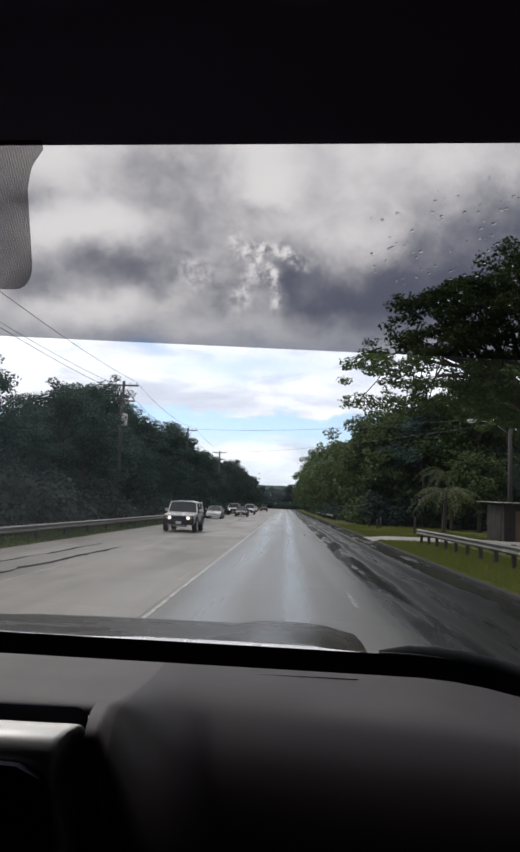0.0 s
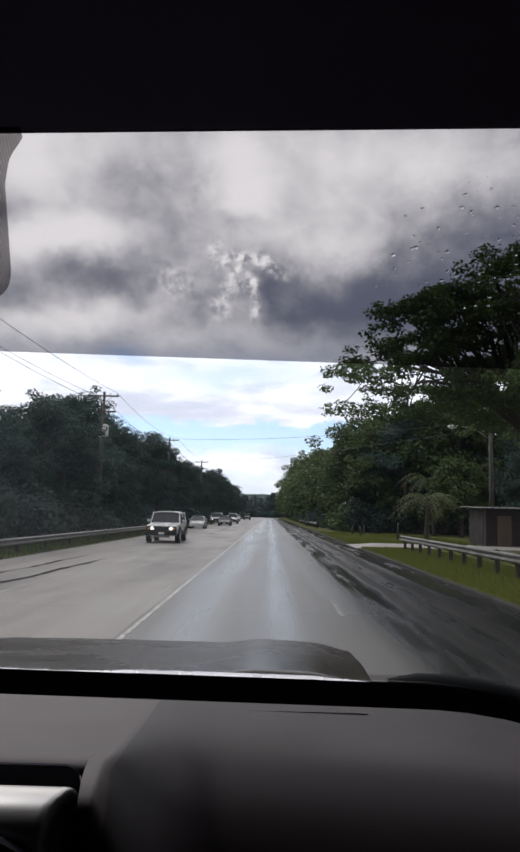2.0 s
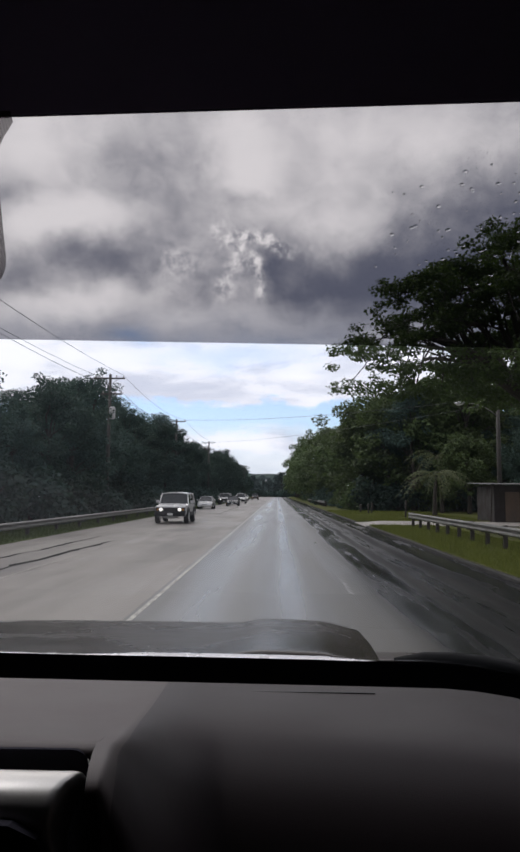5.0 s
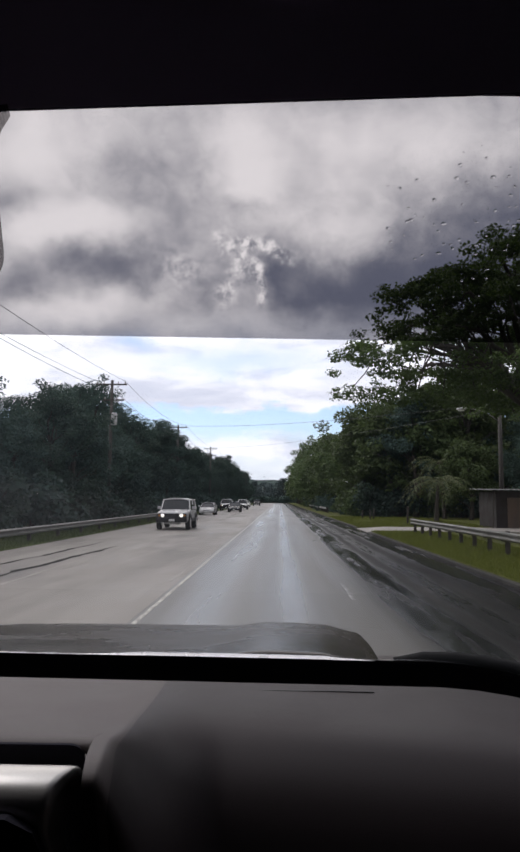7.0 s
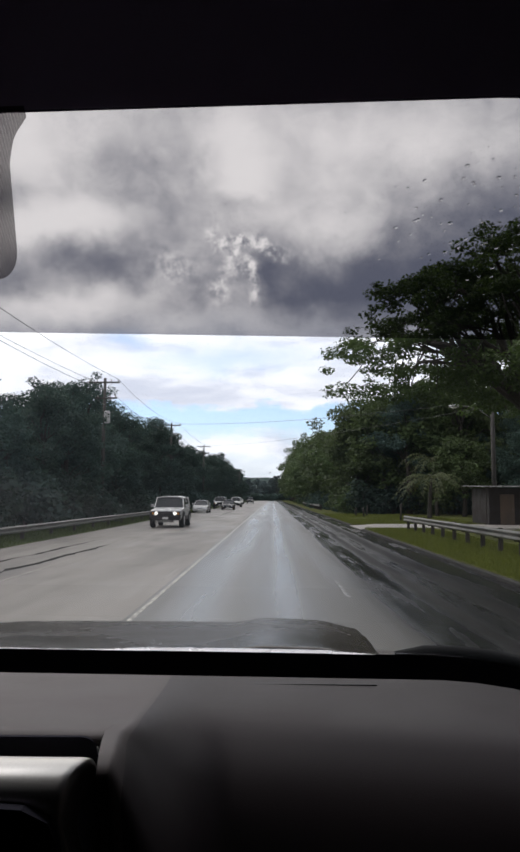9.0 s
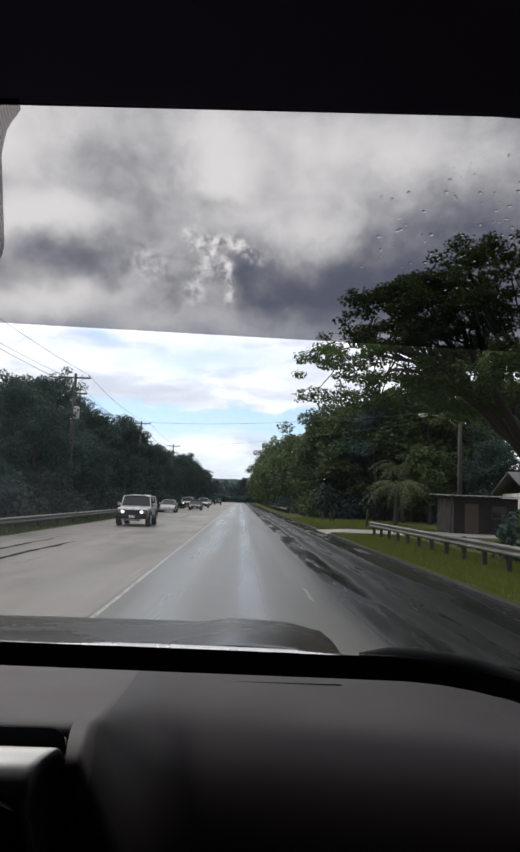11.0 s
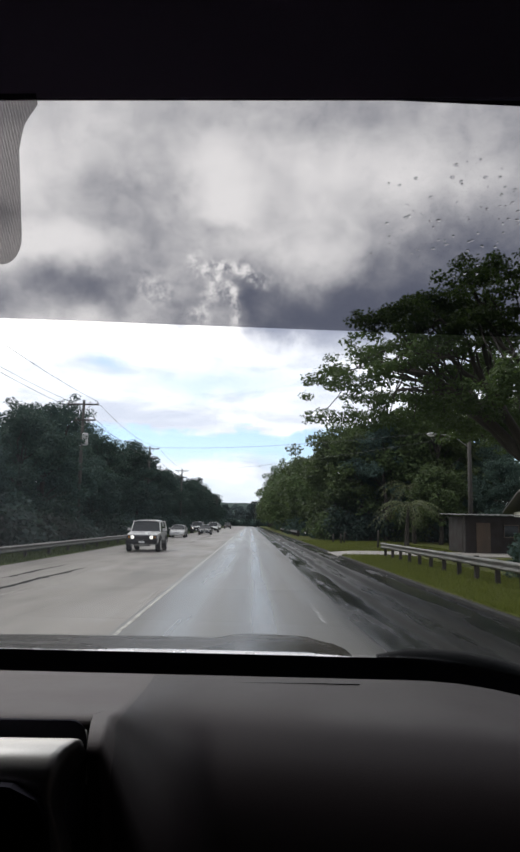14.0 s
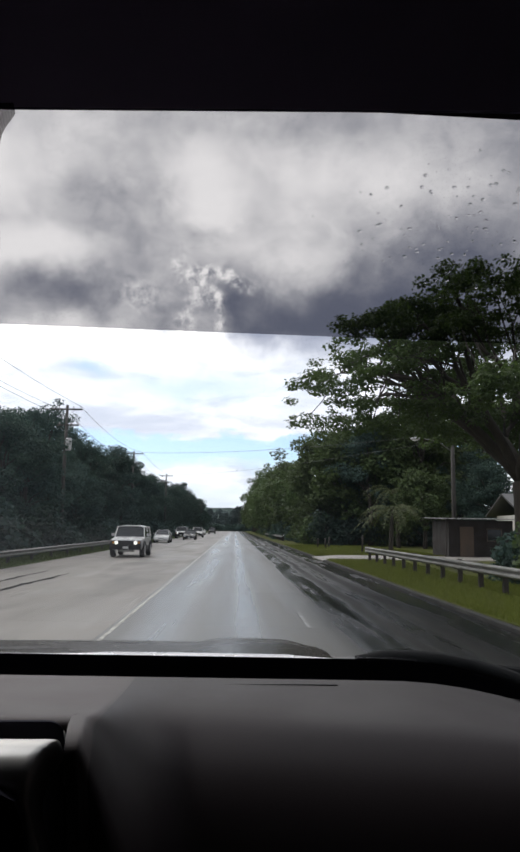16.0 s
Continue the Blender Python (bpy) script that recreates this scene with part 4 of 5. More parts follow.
for x in (-1.18, 0.42):
    for y in (-1.1, 1.75):
        w = tube([(x - 0.11, y, 0.35), (x - 0.08, y, 0.35), (x + 0.08, y, 0.35), (x + 0.11, y, 0.35)], [0.31, 0.35, 0.35, 0.31], 20)
        part("wheel", w, M_TYRE, own, smooth=True)


def beads(n, seed):
    """Rain beads that cling to the outside of the glass."""
    rng = random.Random(seed)
    for i in range(n):
        if i < n * 0.72:
            x, f = rng.gauss(0.172, 0.045), rng.gauss(0.895, 0.040)
        elif i < n * 0.90:
            x, f = rng.gauss(0.20, 0.10), rng.gauss(0.90, 0.05)
        elif i < n * 0.94:
            x, f = rng.uniform(-0.35, 0.30), rng.uniform(0.35, 0.62)
        else:
            x, f = rng.gauss(-0.17, 0.012), rng.uniform(0.006, 0.035)
        if not 0.0 < f < 0.97:
            continue
        r = rng.uniform(0.0005, 0.0013)
        bm = bmesh.new()
        bmesh.ops.create_icosphere(bm, subdivisions=2, radius=1.0)
        m = Matrix.LocRotScale(glass_point(x, f) + Vector((0, 0.0012, 0.0012)), Euler((-math.atan(1 / SL), 0, 0)), Vector((r * rng.uniform(0.9, 1.7), r, r * 0.10)))
        bmesh.ops.transform(bm, matrix=m, verts=bm.verts[:])
        part("rain_bead", bm, M_WATER, own, smooth=True)


beads(150, 11)

# ---------------------------------------------------------------- roadside steel and poles


def beam_profile(k):
    """Cross-section of a W-beam: offset to the road and height."""
    return [(0.0, 0.47), (0.05, 0.495), (0.085, 0.515), (0.085, 0.545), (0.01, 0.595), (0.01, 0.625), (0.085, 0.675), (0.085, 0.705), (0.05, 0.725), (0.0, 0.745)]


def guardrail(x, y0, y1, side, label, base=0.09, step=1.9):
    """A steel beam on posts; side is the way to the road."""
    g = thing("guardrail", label, "guardrail", at=pose(x, y0, base))
    n = int((y1 - y0) / 3.8)
    for i in range(n):
        a, b = 3.8 * i, 3.8 * (i + 1) + 0.12
        rows = [[(side * p, a + (0.004 * (i % 2)), z + 0.002 * (i % 2)), (side * p, b, z + 0.002 * (i % 2))] for p, z in beam_profile(0)]
        rows = [[(q[0] + side * 0.006 * (i % 2), q[1], q[2]) for q in r] for r in rows]
        part("beam", slab(rows, (-side * 0.004, 0, 0)), M_GALV, g, smooth=False)
    k = 0
    while k * step < y1 - y0:
        y = k * step + 0.15
        h = 0.74 + 0.02 * math.sin(k * 2.1)
        part("post", box(-side * 0.20 - 0.065, -side * 0.20 + 0.065, y - 0.07, y + 0.07, -0.35, h, 0.012), M_POST, g)
        part("block", box(-side * 0.06 - 0.062, -side * 0.06 + 0.060, y - 0.07, y + 0.07, 0.44, 0.74, 0.01), M_POST, g)
        k += 1
    # rounded end of the beam
    rows = []
    for j in range(6):
        a = j * math.pi / 10
        rows.append([(side * (0.05 - 0.28 * (1 - math.cos(a))), 3.8 * n + 0.12 + 0.28 * math.sin(a), z) for z in (0.44, 0.52, 0.60, 0.68, 0.76)])
    part("beam_end", slab(rows, (-side * 0.004, 0.002, 0)), M_GALV, g)
    return g


guardrail(6.9, 3.5, 38.0, -1, "weathered galvanised guardrail on timber posts along the verge")
guardrail(-9.9, 6, 78, 1, "galvanised guardrail on posts in front of the dark forest", base=-0.12, step=3.8)
guardrail(6.9, -88, -14, -1, "galvanised guardrail on timber posts below tall dark trees")
guardrail(6.9, -215, -164, -1, "galvanised guardrail on timber posts beside a spreading tree")
guardrail(-9.9, -140, -86, 1, "galvanised guardrail below the forested slope", base=-0.12, step=3.8)
guardrail(6.3, 96, 150, -1, "distant galvanised guardrail beside the wet road")


def utility_pole(x, y, h, label, arms=2, transformer=False):
    p = thing("utility_pole", label, "utility pole", "line of utility poles", at=pose(x, y, -0.05))
    part("pole", tube([(0, 0, -0.4), (0.02, 0, h * 0.5), (0.05, 0, h)], [0.17, 0.145, 0.11], 12), M_POLE, p, smooth=True)
    for a in range(arms):
        z = h - 0.35 - 1.25 * a
        w = 1.25 - 0.2 * a
        arm = part("crossarm", box(-w, w, -0.16, -0.05, z - 0.06, z + 0.06, 0.012), M_POLE, p)
        for s in (-0.9, -0.45, 0.45, 0.9):
            part("insulator", tube([(s * w, -0.10, z + 0.06), (s * w, -0.10, z + 0.12), (s * w, -0.10, z + 0.15), (s * w, -0.10, z + 0.24)], [0.02, 0.055, 0.035, 0.045], 8), M_PORCELAIN, arm)
        for s in (-1, 1):
            part("brace", tube([(s * w * 0.6, -0.11, z - 0.05), (0.03, -0.11, z - 0.55)], 0.018, 6), M_GALV, arm)
    if transformer:
        part("transformer", tube([(0.30, -0.1, h - 3.6), (0.30, -0.1, h - 3.5), (0.30, -0.1, h - 2.7), (0.30, -0.1, h - 2.62)], [0.20, 0.23, 0.23, 0.15], 14), M_LAMP, p, "grey transformer can")
    return p


POLES = [(-12.6, -151, 11.0), (-13.4, -98, 11.0), (-12.8, -50, 11.2), (-13.6, 4, 11.0), (-13.4, 56, 11.2), (-13.2, 92, 11.4), (-13.0, 134, 11.6), (-12.8, 196, 11.6), (-12.6, 270, 11.6)]
for i, (x, y, h) in enumerate(POLES):
    utility_pole(x, y, h, "weathered timber utility pole with crossarms at the forest edge", 2, i in (0, 4))


def cable(a, b, sag, name="power_line", label="thin black power line sagging between poles", r=0.014):
    a, b = Vector(a), Vector(b)
    pts = []
    for i in range(17):
        f = i / 16
        p = a.lerp(b, f)
        p.z -= 4 * sag * f * (1 - f)
        pts.append(p)
    ob = part(name, tube(pts, r, 5, cap=False), M_WIRE, smooth=True)
    return tagged(ob, label, "cable", "power lines")


for (xa, ya, ha), (xb, yb, hb) in zip(POLES, POLES[1:]):
    for s in (-0.9, 0.9):
        cable((xa + s * 1.25, ya - 0.1, ha - 0.15), (xb + s * 1.25, yb - 0.1, hb - 0.15), 0.7)
    cable((xa + 0.9, ya - 0.1, ha - 1.4), (xb + 0.9, yb - 0.1, hb - 1.4), 0.8)


def street_lamp(x, y, h):
    p = thing("street_lamp", "timber street lamp pole with a curved steel arm", "street lamp", at=pose(x, y, 0.08))
    part("pole", tube([(0, 0, -0.4), (0, 0, h * 0.5), (0, 0, h)], [0.17, 0.15, 0.12], 12), M_POLE, p, smooth=True)
    part("arm", tube([(-0.1, 0, h - 1.5), (-0.8, 0, h - 1.0), (-1.6, 0, h - 0.72), (-2.3, 0, h - 0.66)], [0.04, 0.035, 0.03, 0.03], 8), M_GALV, p, smooth=True)
    head = part("lamp_head", tube([(-2.2, 0, h - 0.66), (-2.35, 0, h - 0.66), (-2.65, 0, h - 0.68), (-2.9, 0, h - 0.70)], [0.05, 0.11, 0.13, 0.05], 10), M_LAMP, p, "grey lamp head", smooth=True)
    part("lamp_glass", tube([(-2.40, 0, h - 0.76), (-2.62, 0, h - 0.78), (-2.8, 0, h - 0.76)], [0.06, 0.09, 0.04], 10), M_LAMPGLASS, head, "pale lamp glass", smooth=True)
    return p


street_lamp(14.9, 48.5, 8.6)
street_lamp(6.2, -124.5, 7.8)
cable((-13.4 + 1.1, -98, 10.8), (6.2, -124.5, 7.6), 0.5, label="thin black service line across the road")
cable((-13.2 + 1.1, 92, 11.2), (14.9, 48.5, 8.4), 0.5, label="thin black service line across the road")
cable((-13.0 + 1.1, 134, 11.4), (14.9, 48.5, 8.0), 0.6, label="thin black service line across the road")


def bollard(x, y, h, lean):
    b = thing("bollard", "short dark timber post in the grass", "post", "posts by the driveway", at=pose(x, y, VERGE_R - 0.05, 0, lean, 0))
    part("post", tube([(0, 0, -0.3), (0, 0, h - 0.04), (0, 0, h)], [0.075, 0.07, 0.045], 9), M_POST, b, smooth=True)
    part("cap", box(-0.05, 0.05, -0.05, 0.05, h - 0.01, h + 0.015, 0.006), M_GALV, b)
    return b


bollard(7.6, 66, 0.85, 2)
bollard(7.9, 62.5, 0.9, -3)
bollard(8.4, 64.5, 1.0, 4)
bollard(9.3, 52.5, 1.3, 2)

# ---------------------------------------------------------------- shed and house behind the verge


def shed():
    s = thing("shed", "shade-darkened rusty sheet-metal shed with a flat tin roof", "shed", at=pose(13.4, 44.8, VERGE_R - 0.04, 0, 0, 4))
    w, d, h = 4.2, 3.0, 2.35
    for name, (x0, x1, y0, y1) in (("wall", (0, w, 0, 0.08)), ("wall", (0, w, d - 0.08, d)), ("wall", (0, 0.08, 0.081, d - 0.081)), ("wall", (w - 0.08, w, 0.081, d - 0.081))):
        part(name, box(x0, x1, y0, y1, -0.1, h), M_SHED, s)
    n = 22
    rows = []
    for j in (0, 1):
        rows.append([(-0.5 + (w + 1.0) * i / n, -0.6 + (d + 1.2) * j, h + 0.06 + 0.12 * j + 0.03 * (i % 2)) for i in range(n + 1)])
    part("roof", slab(rows, (0, 0, -0.02)), M_ROOF, s, "pale corrugated tin roof")
    door = part("door", box(0.7, 1.6, -0.035, -0.002, 0.0, 1.95, 0.008), M_TIMBER, s, "dark timber door")
    part("handle", tube([(1.48, -0.06, 0.95), (1.48, -0.06, 1.10)], 0.012, 8), M_GALV, door)
    win = part("window", box(2.5, 3.4, -0.02, -0.002, 1.1, 1.8), M_CARGLASS, s, "dark shed window")
    for a, b, c, e in ((2.45, 3.45, 1.05, 1.10), (2.45, 3.45, 1.80, 1.85), (2.45, 2.50, 1.101, 1.799), (3.40, 3.45, 1.101, 1.799)):
        part("frame", box(a, b, -0.045, -0.002, c, e), M_TIMBER, win)
    for x in (-0.40, w + 0.35):
        part("prop", tube([(x, -0.45, -0.1), (x + 0.12, -0.45, h + 0.05)], 0.045, 7), M_POST, s)
    return s


shed()


def house(at, label):
    s = thing("house", label, "house", at=at)
    w, d, h = 9.0, 7.0, 2.9
    for x0, x1, y0, y1 in ((0, w, 0, 0.18), (0, w, d - 0.18, d), (0, 0.18, 0.181, d - 0.181), (w - 0.18, w, 0.181, d - 0.181)):
        part("wall", box(x0, x1, y0, y1, -0.1, h), M_HOUSE, s)
    for a, b in ((-0.7, d / 2), (d / 2, d + 0.7)):
        z0, z1 = (h - 0.1, h + 1.5) if a < 0 else (h + 1.5, h - 0.1)
        part("roof", slab([[(-0.7, a, z0), (w + 0.7, a, z0)], [(-0.7, b, z1), (w + 0.7, b, z1)]], (0, 0, 0.12)), M_ROOF, s, "low grey sheet roof")
    for x in (1.2, 5.6):
        win = part("window", box(x, x + 1.4, -0.02, -0.002, 0.95, 2.1), M_CARGLASS, s)
        for a, b, c, e in ((x - 0.06, x + 1.46, 0.88, 0.945), (x - 0.06, x + 1.46, 2.105, 2.17), (x - 0.06, x - 0.004, 0.95, 2.10), (x + 1.404, x + 1.46, 0.95, 2.10), (x + 0.68, x + 0.72, 0.96, 2.09)):
            part("frame", box(a, b, -0.05, -0.021 if a > x and b < x + 1.4 else -0.002, c, e), M_PAINT_WHITE, win)
    door = part("door", box(3.6, 4.5, -0.03, -0.002, 0.0, 2.05, 0.008), M_TIMBER, s)
    part("handle", tube([(4.40, -0.06, 0.98), (4.40, -0.06, 1.08)], 0.014, 8), M_GALV, door)
    return s


house(pose(20.6, 50.0, VERGE_R - 0.04, 0, 0, -3), "pale painted single-storey house under a low grey roof")
house(pose(14.5, -106.0, VERGE_R - 0.05, 0, 0, 8), "pale single-storey house behind young palms on a lawn")


def price_sign(at):
    """A filling station's price board on two posts; the prices are bars."""
    g = thing("price_sign", "tall red and white fuel price board on two posts", "sign", at=at)
    for x in (-0.42, 0.42):
        part("post", tube([(x, 0, -0.3), (x, 0, 2.0)], 0.06, 8), M_GALV, g)
    part("board", box(-0.60, 0.60, -0.11, 0.11, 2.0, 4.5, 0.02), M_PAINT_WHITE, g, "white sign board")
    for k, z in enumerate((4.08, 3.42, 2.78, 2.30)):
        face = part("panel", box(-0.53, 0.53, -0.128, -0.112, z - (0.30 if k == 0 else 0.19), z + 0.30 * (1 if k == 0 else 0.63), 0.004), M_PAINT_RED, g, "red panel")
        part("bar", box(-0.36, 0.36, -0.136, -0.129, z - 0.06, z + 0.06), M_PAINT_WHITE, face, "white bar")
    return g


def bus_shelter(at):
    g = thing("bus_shelter", "roadside shelter with a flat white roof on posts", "shelter", at=at)
    part("roof", box(-2.2, 2.2, -1.2, 1.2, 2.45, 2.60, 0.03), M_PAINT_WHITE, g, "flat white roof")
    for x in (-1.9, 1.9):
        for y in (-0.9, 0.9):
            part("post", tube([(x, y, -0.2), (x, y, 2.46)], 0.06, 8), M_GALV, g)
    part("back_wall", box(-1.8, 1.8, 0.95, 1.07, -0.1, 1.1), M_HOUSE, g, "pale masonry back wall")
    bench = part("bench", box(-1.5, 1.5, 0.40, 0.80, 0.40, 0.47, 0.01), M_TIMBER, g)
    for x in (-1.2, 1.2):
        part("leg", box(x - 0.06, x + 0.06, 0.45, 0.75, -0.1, 0.401), M_HOUSE, bench)
    return g


def water_tank(at):
    g = thing("water_tank", "white cylindrical water tank on a concrete pad", "tank", at=at)
    part("pad", box(-1.2, 1.2, -1.2, 1.2, -0.1, 0.15, 0.02), M_DRIVE, g)
    tank = part("tank", tube([(0, 0, 0.15), (0, 0, 2.3), (0, 0, 2.6), (0, 0, 2.75)], [0.95, 0.95, 0.75, 0.30], 24), M_PAINT_WHITE, g, smooth=False)
    part("lid", tube([(0, 0, 2.74), (0, 0, 2.84)], [0.32, 0.30], 16), M_LAMP, tank)
    part("pipe", tube([(0.98, 0, 0.1), (0.98, 0, 2.2)], 0.04, 8), M_GALV, tank)
    return g


def shop(at):
    g = thing("shop", "low white shop with a flat roof and dark windows", "building", at=at)
    w, d, h = 8.0, 6.0, 3.1
    for x0, x1, y0, y1 in ((0, w, 0, 0.2), (0, w, d - 0.2, d), (0, 0.2, 0.201, d - 0.201), (w - 0.2, w, 0.201, d - 0.201)):
        part("wall", box(x0, x1, y0, y1, -0.1, h), M_HOUSE, g)
    part("roof", box(-0.4, w + 0.4, -1.4, d + 0.3, h + 0.001, h + 0.25, 0.02), M_HOUSE, g, "flat overhanging roof")
    for x in (0.9, 3.0, 6.0):
        win = part("window", box(x, x + 1.3, -0.03, -0.002, 0.9, 2.2), M_CARGLASS, g)
        for a, b, c, e in ((x - 0.07, x + 1.37, 0.82, 0.895), (x - 0.07, x + 1.37, 2.205, 2.28), (x - 0.07, x - 0.004, 0.90, 2.20), (x + 1.304, x + 1.37, 0.90, 2.20)):
            part("frame", box(a, b, -0.06, -0.002, c, e), M_PAINT_WHITE, win)
    door = part("door", box(4.7, 5.7, -0.03, -0.002, 0.0, 2.1, 0.008), M_TIMBER, g)
    part("handle", tube([(5.58, -0.06, 0.98), (5.58, -0.06, 1.10)], 0.014, 8), M_GALV, door)
    for x in (0.1, 2.6, 5.2, w - 0.1):
        part("post", tube([(x, -1.2, -0.1), (x, -1.2, h)], 0.06, 8), M_HOUSE, g)
    return g


price_sign(pose(-16.0, -155.0, -0.06, 0, 0, -12))
bus_shelter(pose(-14.6, -143.0, -0.06, 0, 0, 8))
water_tank(pose(11.2, -92.0, VERGE_R - 0.05))
shop(pose(-27.0, -40.0, -0.06, 0, 0, 6))

# ---------------------------------------------------------------- traffic


def loft(sections, bm=None, close=True):
    bm = bmesh.new() if bm is None else bm
    rings = [[bm.verts.new(p) for p in s] for s in sections]
    n = len(rings[0])
    for a, b in zip(rings, rings[1:]):
        for k in range(n):
            bm.faces.new((a[k], a[(k + 1) % n], b[(k + 1) % n], b[k]))
    if close:
        bm.faces.new(rings[0][::-1])
        bm.faces.new(rings[-1])
    return bm


def motor_car(label, paint, kind, at, roof_paint=None, lit=False):
    """An oncoming car; its nose points to -y."""
    boxy = kind in ("suv", "pickup")
    L, W = (4.65, 0.93) if boxy else (4.55, 0.87)
    H, belt, low = (1.80, 1.08, 0.36) if boxy else (1.42, 0.90, 0.24)
    nose = 0.92 if boxy else 0.68
    off_road = kind == "suv"
    if off_road:
        nose, belt, low = 1.04, 1.15, 0.42
    c = thing("car", label, "car", "oncoming traffic", at=at)
    c["label"] = label
    half = L / 2
    stations = [(-half, 0.80, nose - 0.22), (-half + 0.10, 0.93, nose - 0.03), (-half + 0.35, 0.985, nose + 0.03), (-half + 1.15, 1.0, belt - 0.06),
                (-half + 1.35, 1.0, belt), (half - 1.2, 1.0, belt + 0.02), (half - 0.35, 0.985, belt + (0.02 if boxy else 0.0)), (half - 0.06, 0.94, belt - 0.05), (half, 0.86, belt - 0.2)]
    secs = []
    for y, k, top in stations:
        w = W * k
        secs.append([(-w * 0.90, y, low), (-w, y, low + 0.16), (-w * 1.0, y, top - 0.16), (-w * 0.95, y, top - 0.04), (-w * 0.80, y, top),
                     (w * 0.80, y, top), (w * 0.95, y, top - 0.04), (w * 1.0, y, top - 0.16), (w, y, low + 0.16), (w * 0.90, y, low)])
    part("body", loft(secs), paint, c, smooth=False)
    # greenhouse and roof
    if kind == "suv":
        g = [(-half + 1.42, belt - 0.02, 0.86), (-half + 1.82, H - 0.05, 0.76), (half - 0.42, H - 0.05, 0.76), (half - 0.18, belt - 0.02, 0.86)]
    elif kind == "pickup":
        g = [(-half + 1.30, belt - 0.02, 0.84), (-half + 1.95, H - 0.07, 0.70), (half - 2.1, H - 0.07, 0.70), (half - 1.75, belt - 0.02, 0.84)]
    else:
        g = [(-half + 1.25, belt - 0.02, 0.80), (-half + 2.05, H - 0.06, 0.60), (half - 1.45, H - 0.06, 0.60), (half - 0.70, belt - 0.02, 0.80)]
    (y0, z0, w0), (y1, z1, w1), (y2, z2, w2), (y3, z3, w3) = g
    q = [Vector(p) for p in ((-w0, y0, z0), (w0, y0, z0), (-w1, y1, z1), (w1, y1, z1), (-w2, y2, z2), (w2, y2, z2), (-w3, y3, z3), (w3, y3, z3))]
    for pane, corners, inward in (("windscreen", (0, 1, 3, 2), (0, 0.012, 0)), ("rear_window", (4, 5, 7, 6), (0, -0.012, 0)), ("side_window", (0, 2, 4, 6), (0.012, 0, 0)), ("side_window", (1, 7, 5, 3), (-0.012, 0, 0))):
        a, b, d, e = (q[i] for i in corners)
        part(pane, slab([[a, b], [e, d]], inward), M_CARGLASS, c, "dark car glass")
    rp = roof_paint or paint
    rows = [[(-w1 - 0.03, y1 - 0.10, z1 - 0.02), (-w1 * 0.6, y1 - 0.06, z1 + 0.05), (w1 * 0.6, y1 - 0.06, z1 + 0.05), (w1 + 0.03, y1 - 0.10, z1 - 0.02)],
            [(-w1 - 0.03, 0.5 * (y1 + y2), z1), (-w1 * 0.6, 0.5 * (y1 + y2), z1 + 0.075), (w1 * 0.6, 0.5 * (y1 + y2), z1 + 0.075), (w1 + 0.03, 0.5 * (y1 + y2), z1)],
            [(-w2 - 0.03, y2 + 0.08, z2 - 0.02), (-w2 * 0.6, y2 + 0.05, z2 + 0.05), (w2 * 0.6, y2 + 0.05, z2 + 0.05), (w2 + 0.03, y2 + 0.08, z2 - 0.02)]]
    part("roof", slab(rows, (0, 0, -0.05)), rp, c)
    for s in (-1, 1):
        part("pillar", tube([(s * w0 * 1.005, y0, z0), (s * (w1 + 0.005), y1, z1)], 0.035, 6), rp, c)
        part("pillar", tube([(s * (w1 + w0) / 2 * 1.01, 0.5 * (y1 + y2), 0.5 * (z0 + z1)), (s * (w1 + 0.01), 0.5 * (y1 + y2), z1)], 0.035, 6), rp, c)
        part("pillar", tube([(s * w3 * 1.005, y3, z3), (s * (w2 + 0.005), y2, z2)], 0.05, 6), rp, c)
        light = part("headlight", tube([(s * W * 0.58, -half - 0.05, nose - 0.215), (s * W * 0.58, -half - 0.035, nose - 0.215), (s * W * 0.58, -half + 0.10, nose - 0.215)], [0.085, 0.105, 0.105], 16) if off_road else box(s * W * 0.66 - (0.10 if boxy else 0.12), s * W * 0.66 + (0.10 if boxy else 0.12), -half - 0.015, -half + 0.25, nose - 0.28, nose - 0.13, 0.03), M_LENS_ON if lit else M_LENS, c, "lit headlight" if lit else "clear headlight")
        if off_road:
            part("indicator", box(s * W * 0.78 - 0.05, s * W * 0.78 + 0.05, -half - 0.035, -half + 0.2, nose - 0.27, nose - 0.16, 0.015), M_AMBER, c)
        else:
            part("indicator", box(s * W * 0.86 - 0.05, s * W * 0.86 + 0.05, -half + 0.015, -half + 0.2, nose - 0.44, nose - 0.35, 0.015), M_AMBER, c)
        part("tail_light", box(s * W * 0.80 - 0.09, s * W * 0.80 + 0.09, half - 0.10, half + 0.012, belt - 0.34, belt - 0.14, 0.02), M_REDLENS, c)
        part("mirror", box(s * (W + 0.10) - 0.09, s * (W + 0.10) + 0.09, y0 + 0.25, y0 + 0.38, belt + 0.02, belt + 0.19, 0.03), paint, c)
        for y in (-half + 0.86, half - 0.92):
            wheel(s * (W - 0.09), y, 0.42 if off_road else 0.38 if boxy else 0.32, 0.27 if off_road else 0.23, c)
        for y in (-half + 0.86, half - 0.92):
            r = 0.42 if off_road else 0.38 if boxy else 0.32
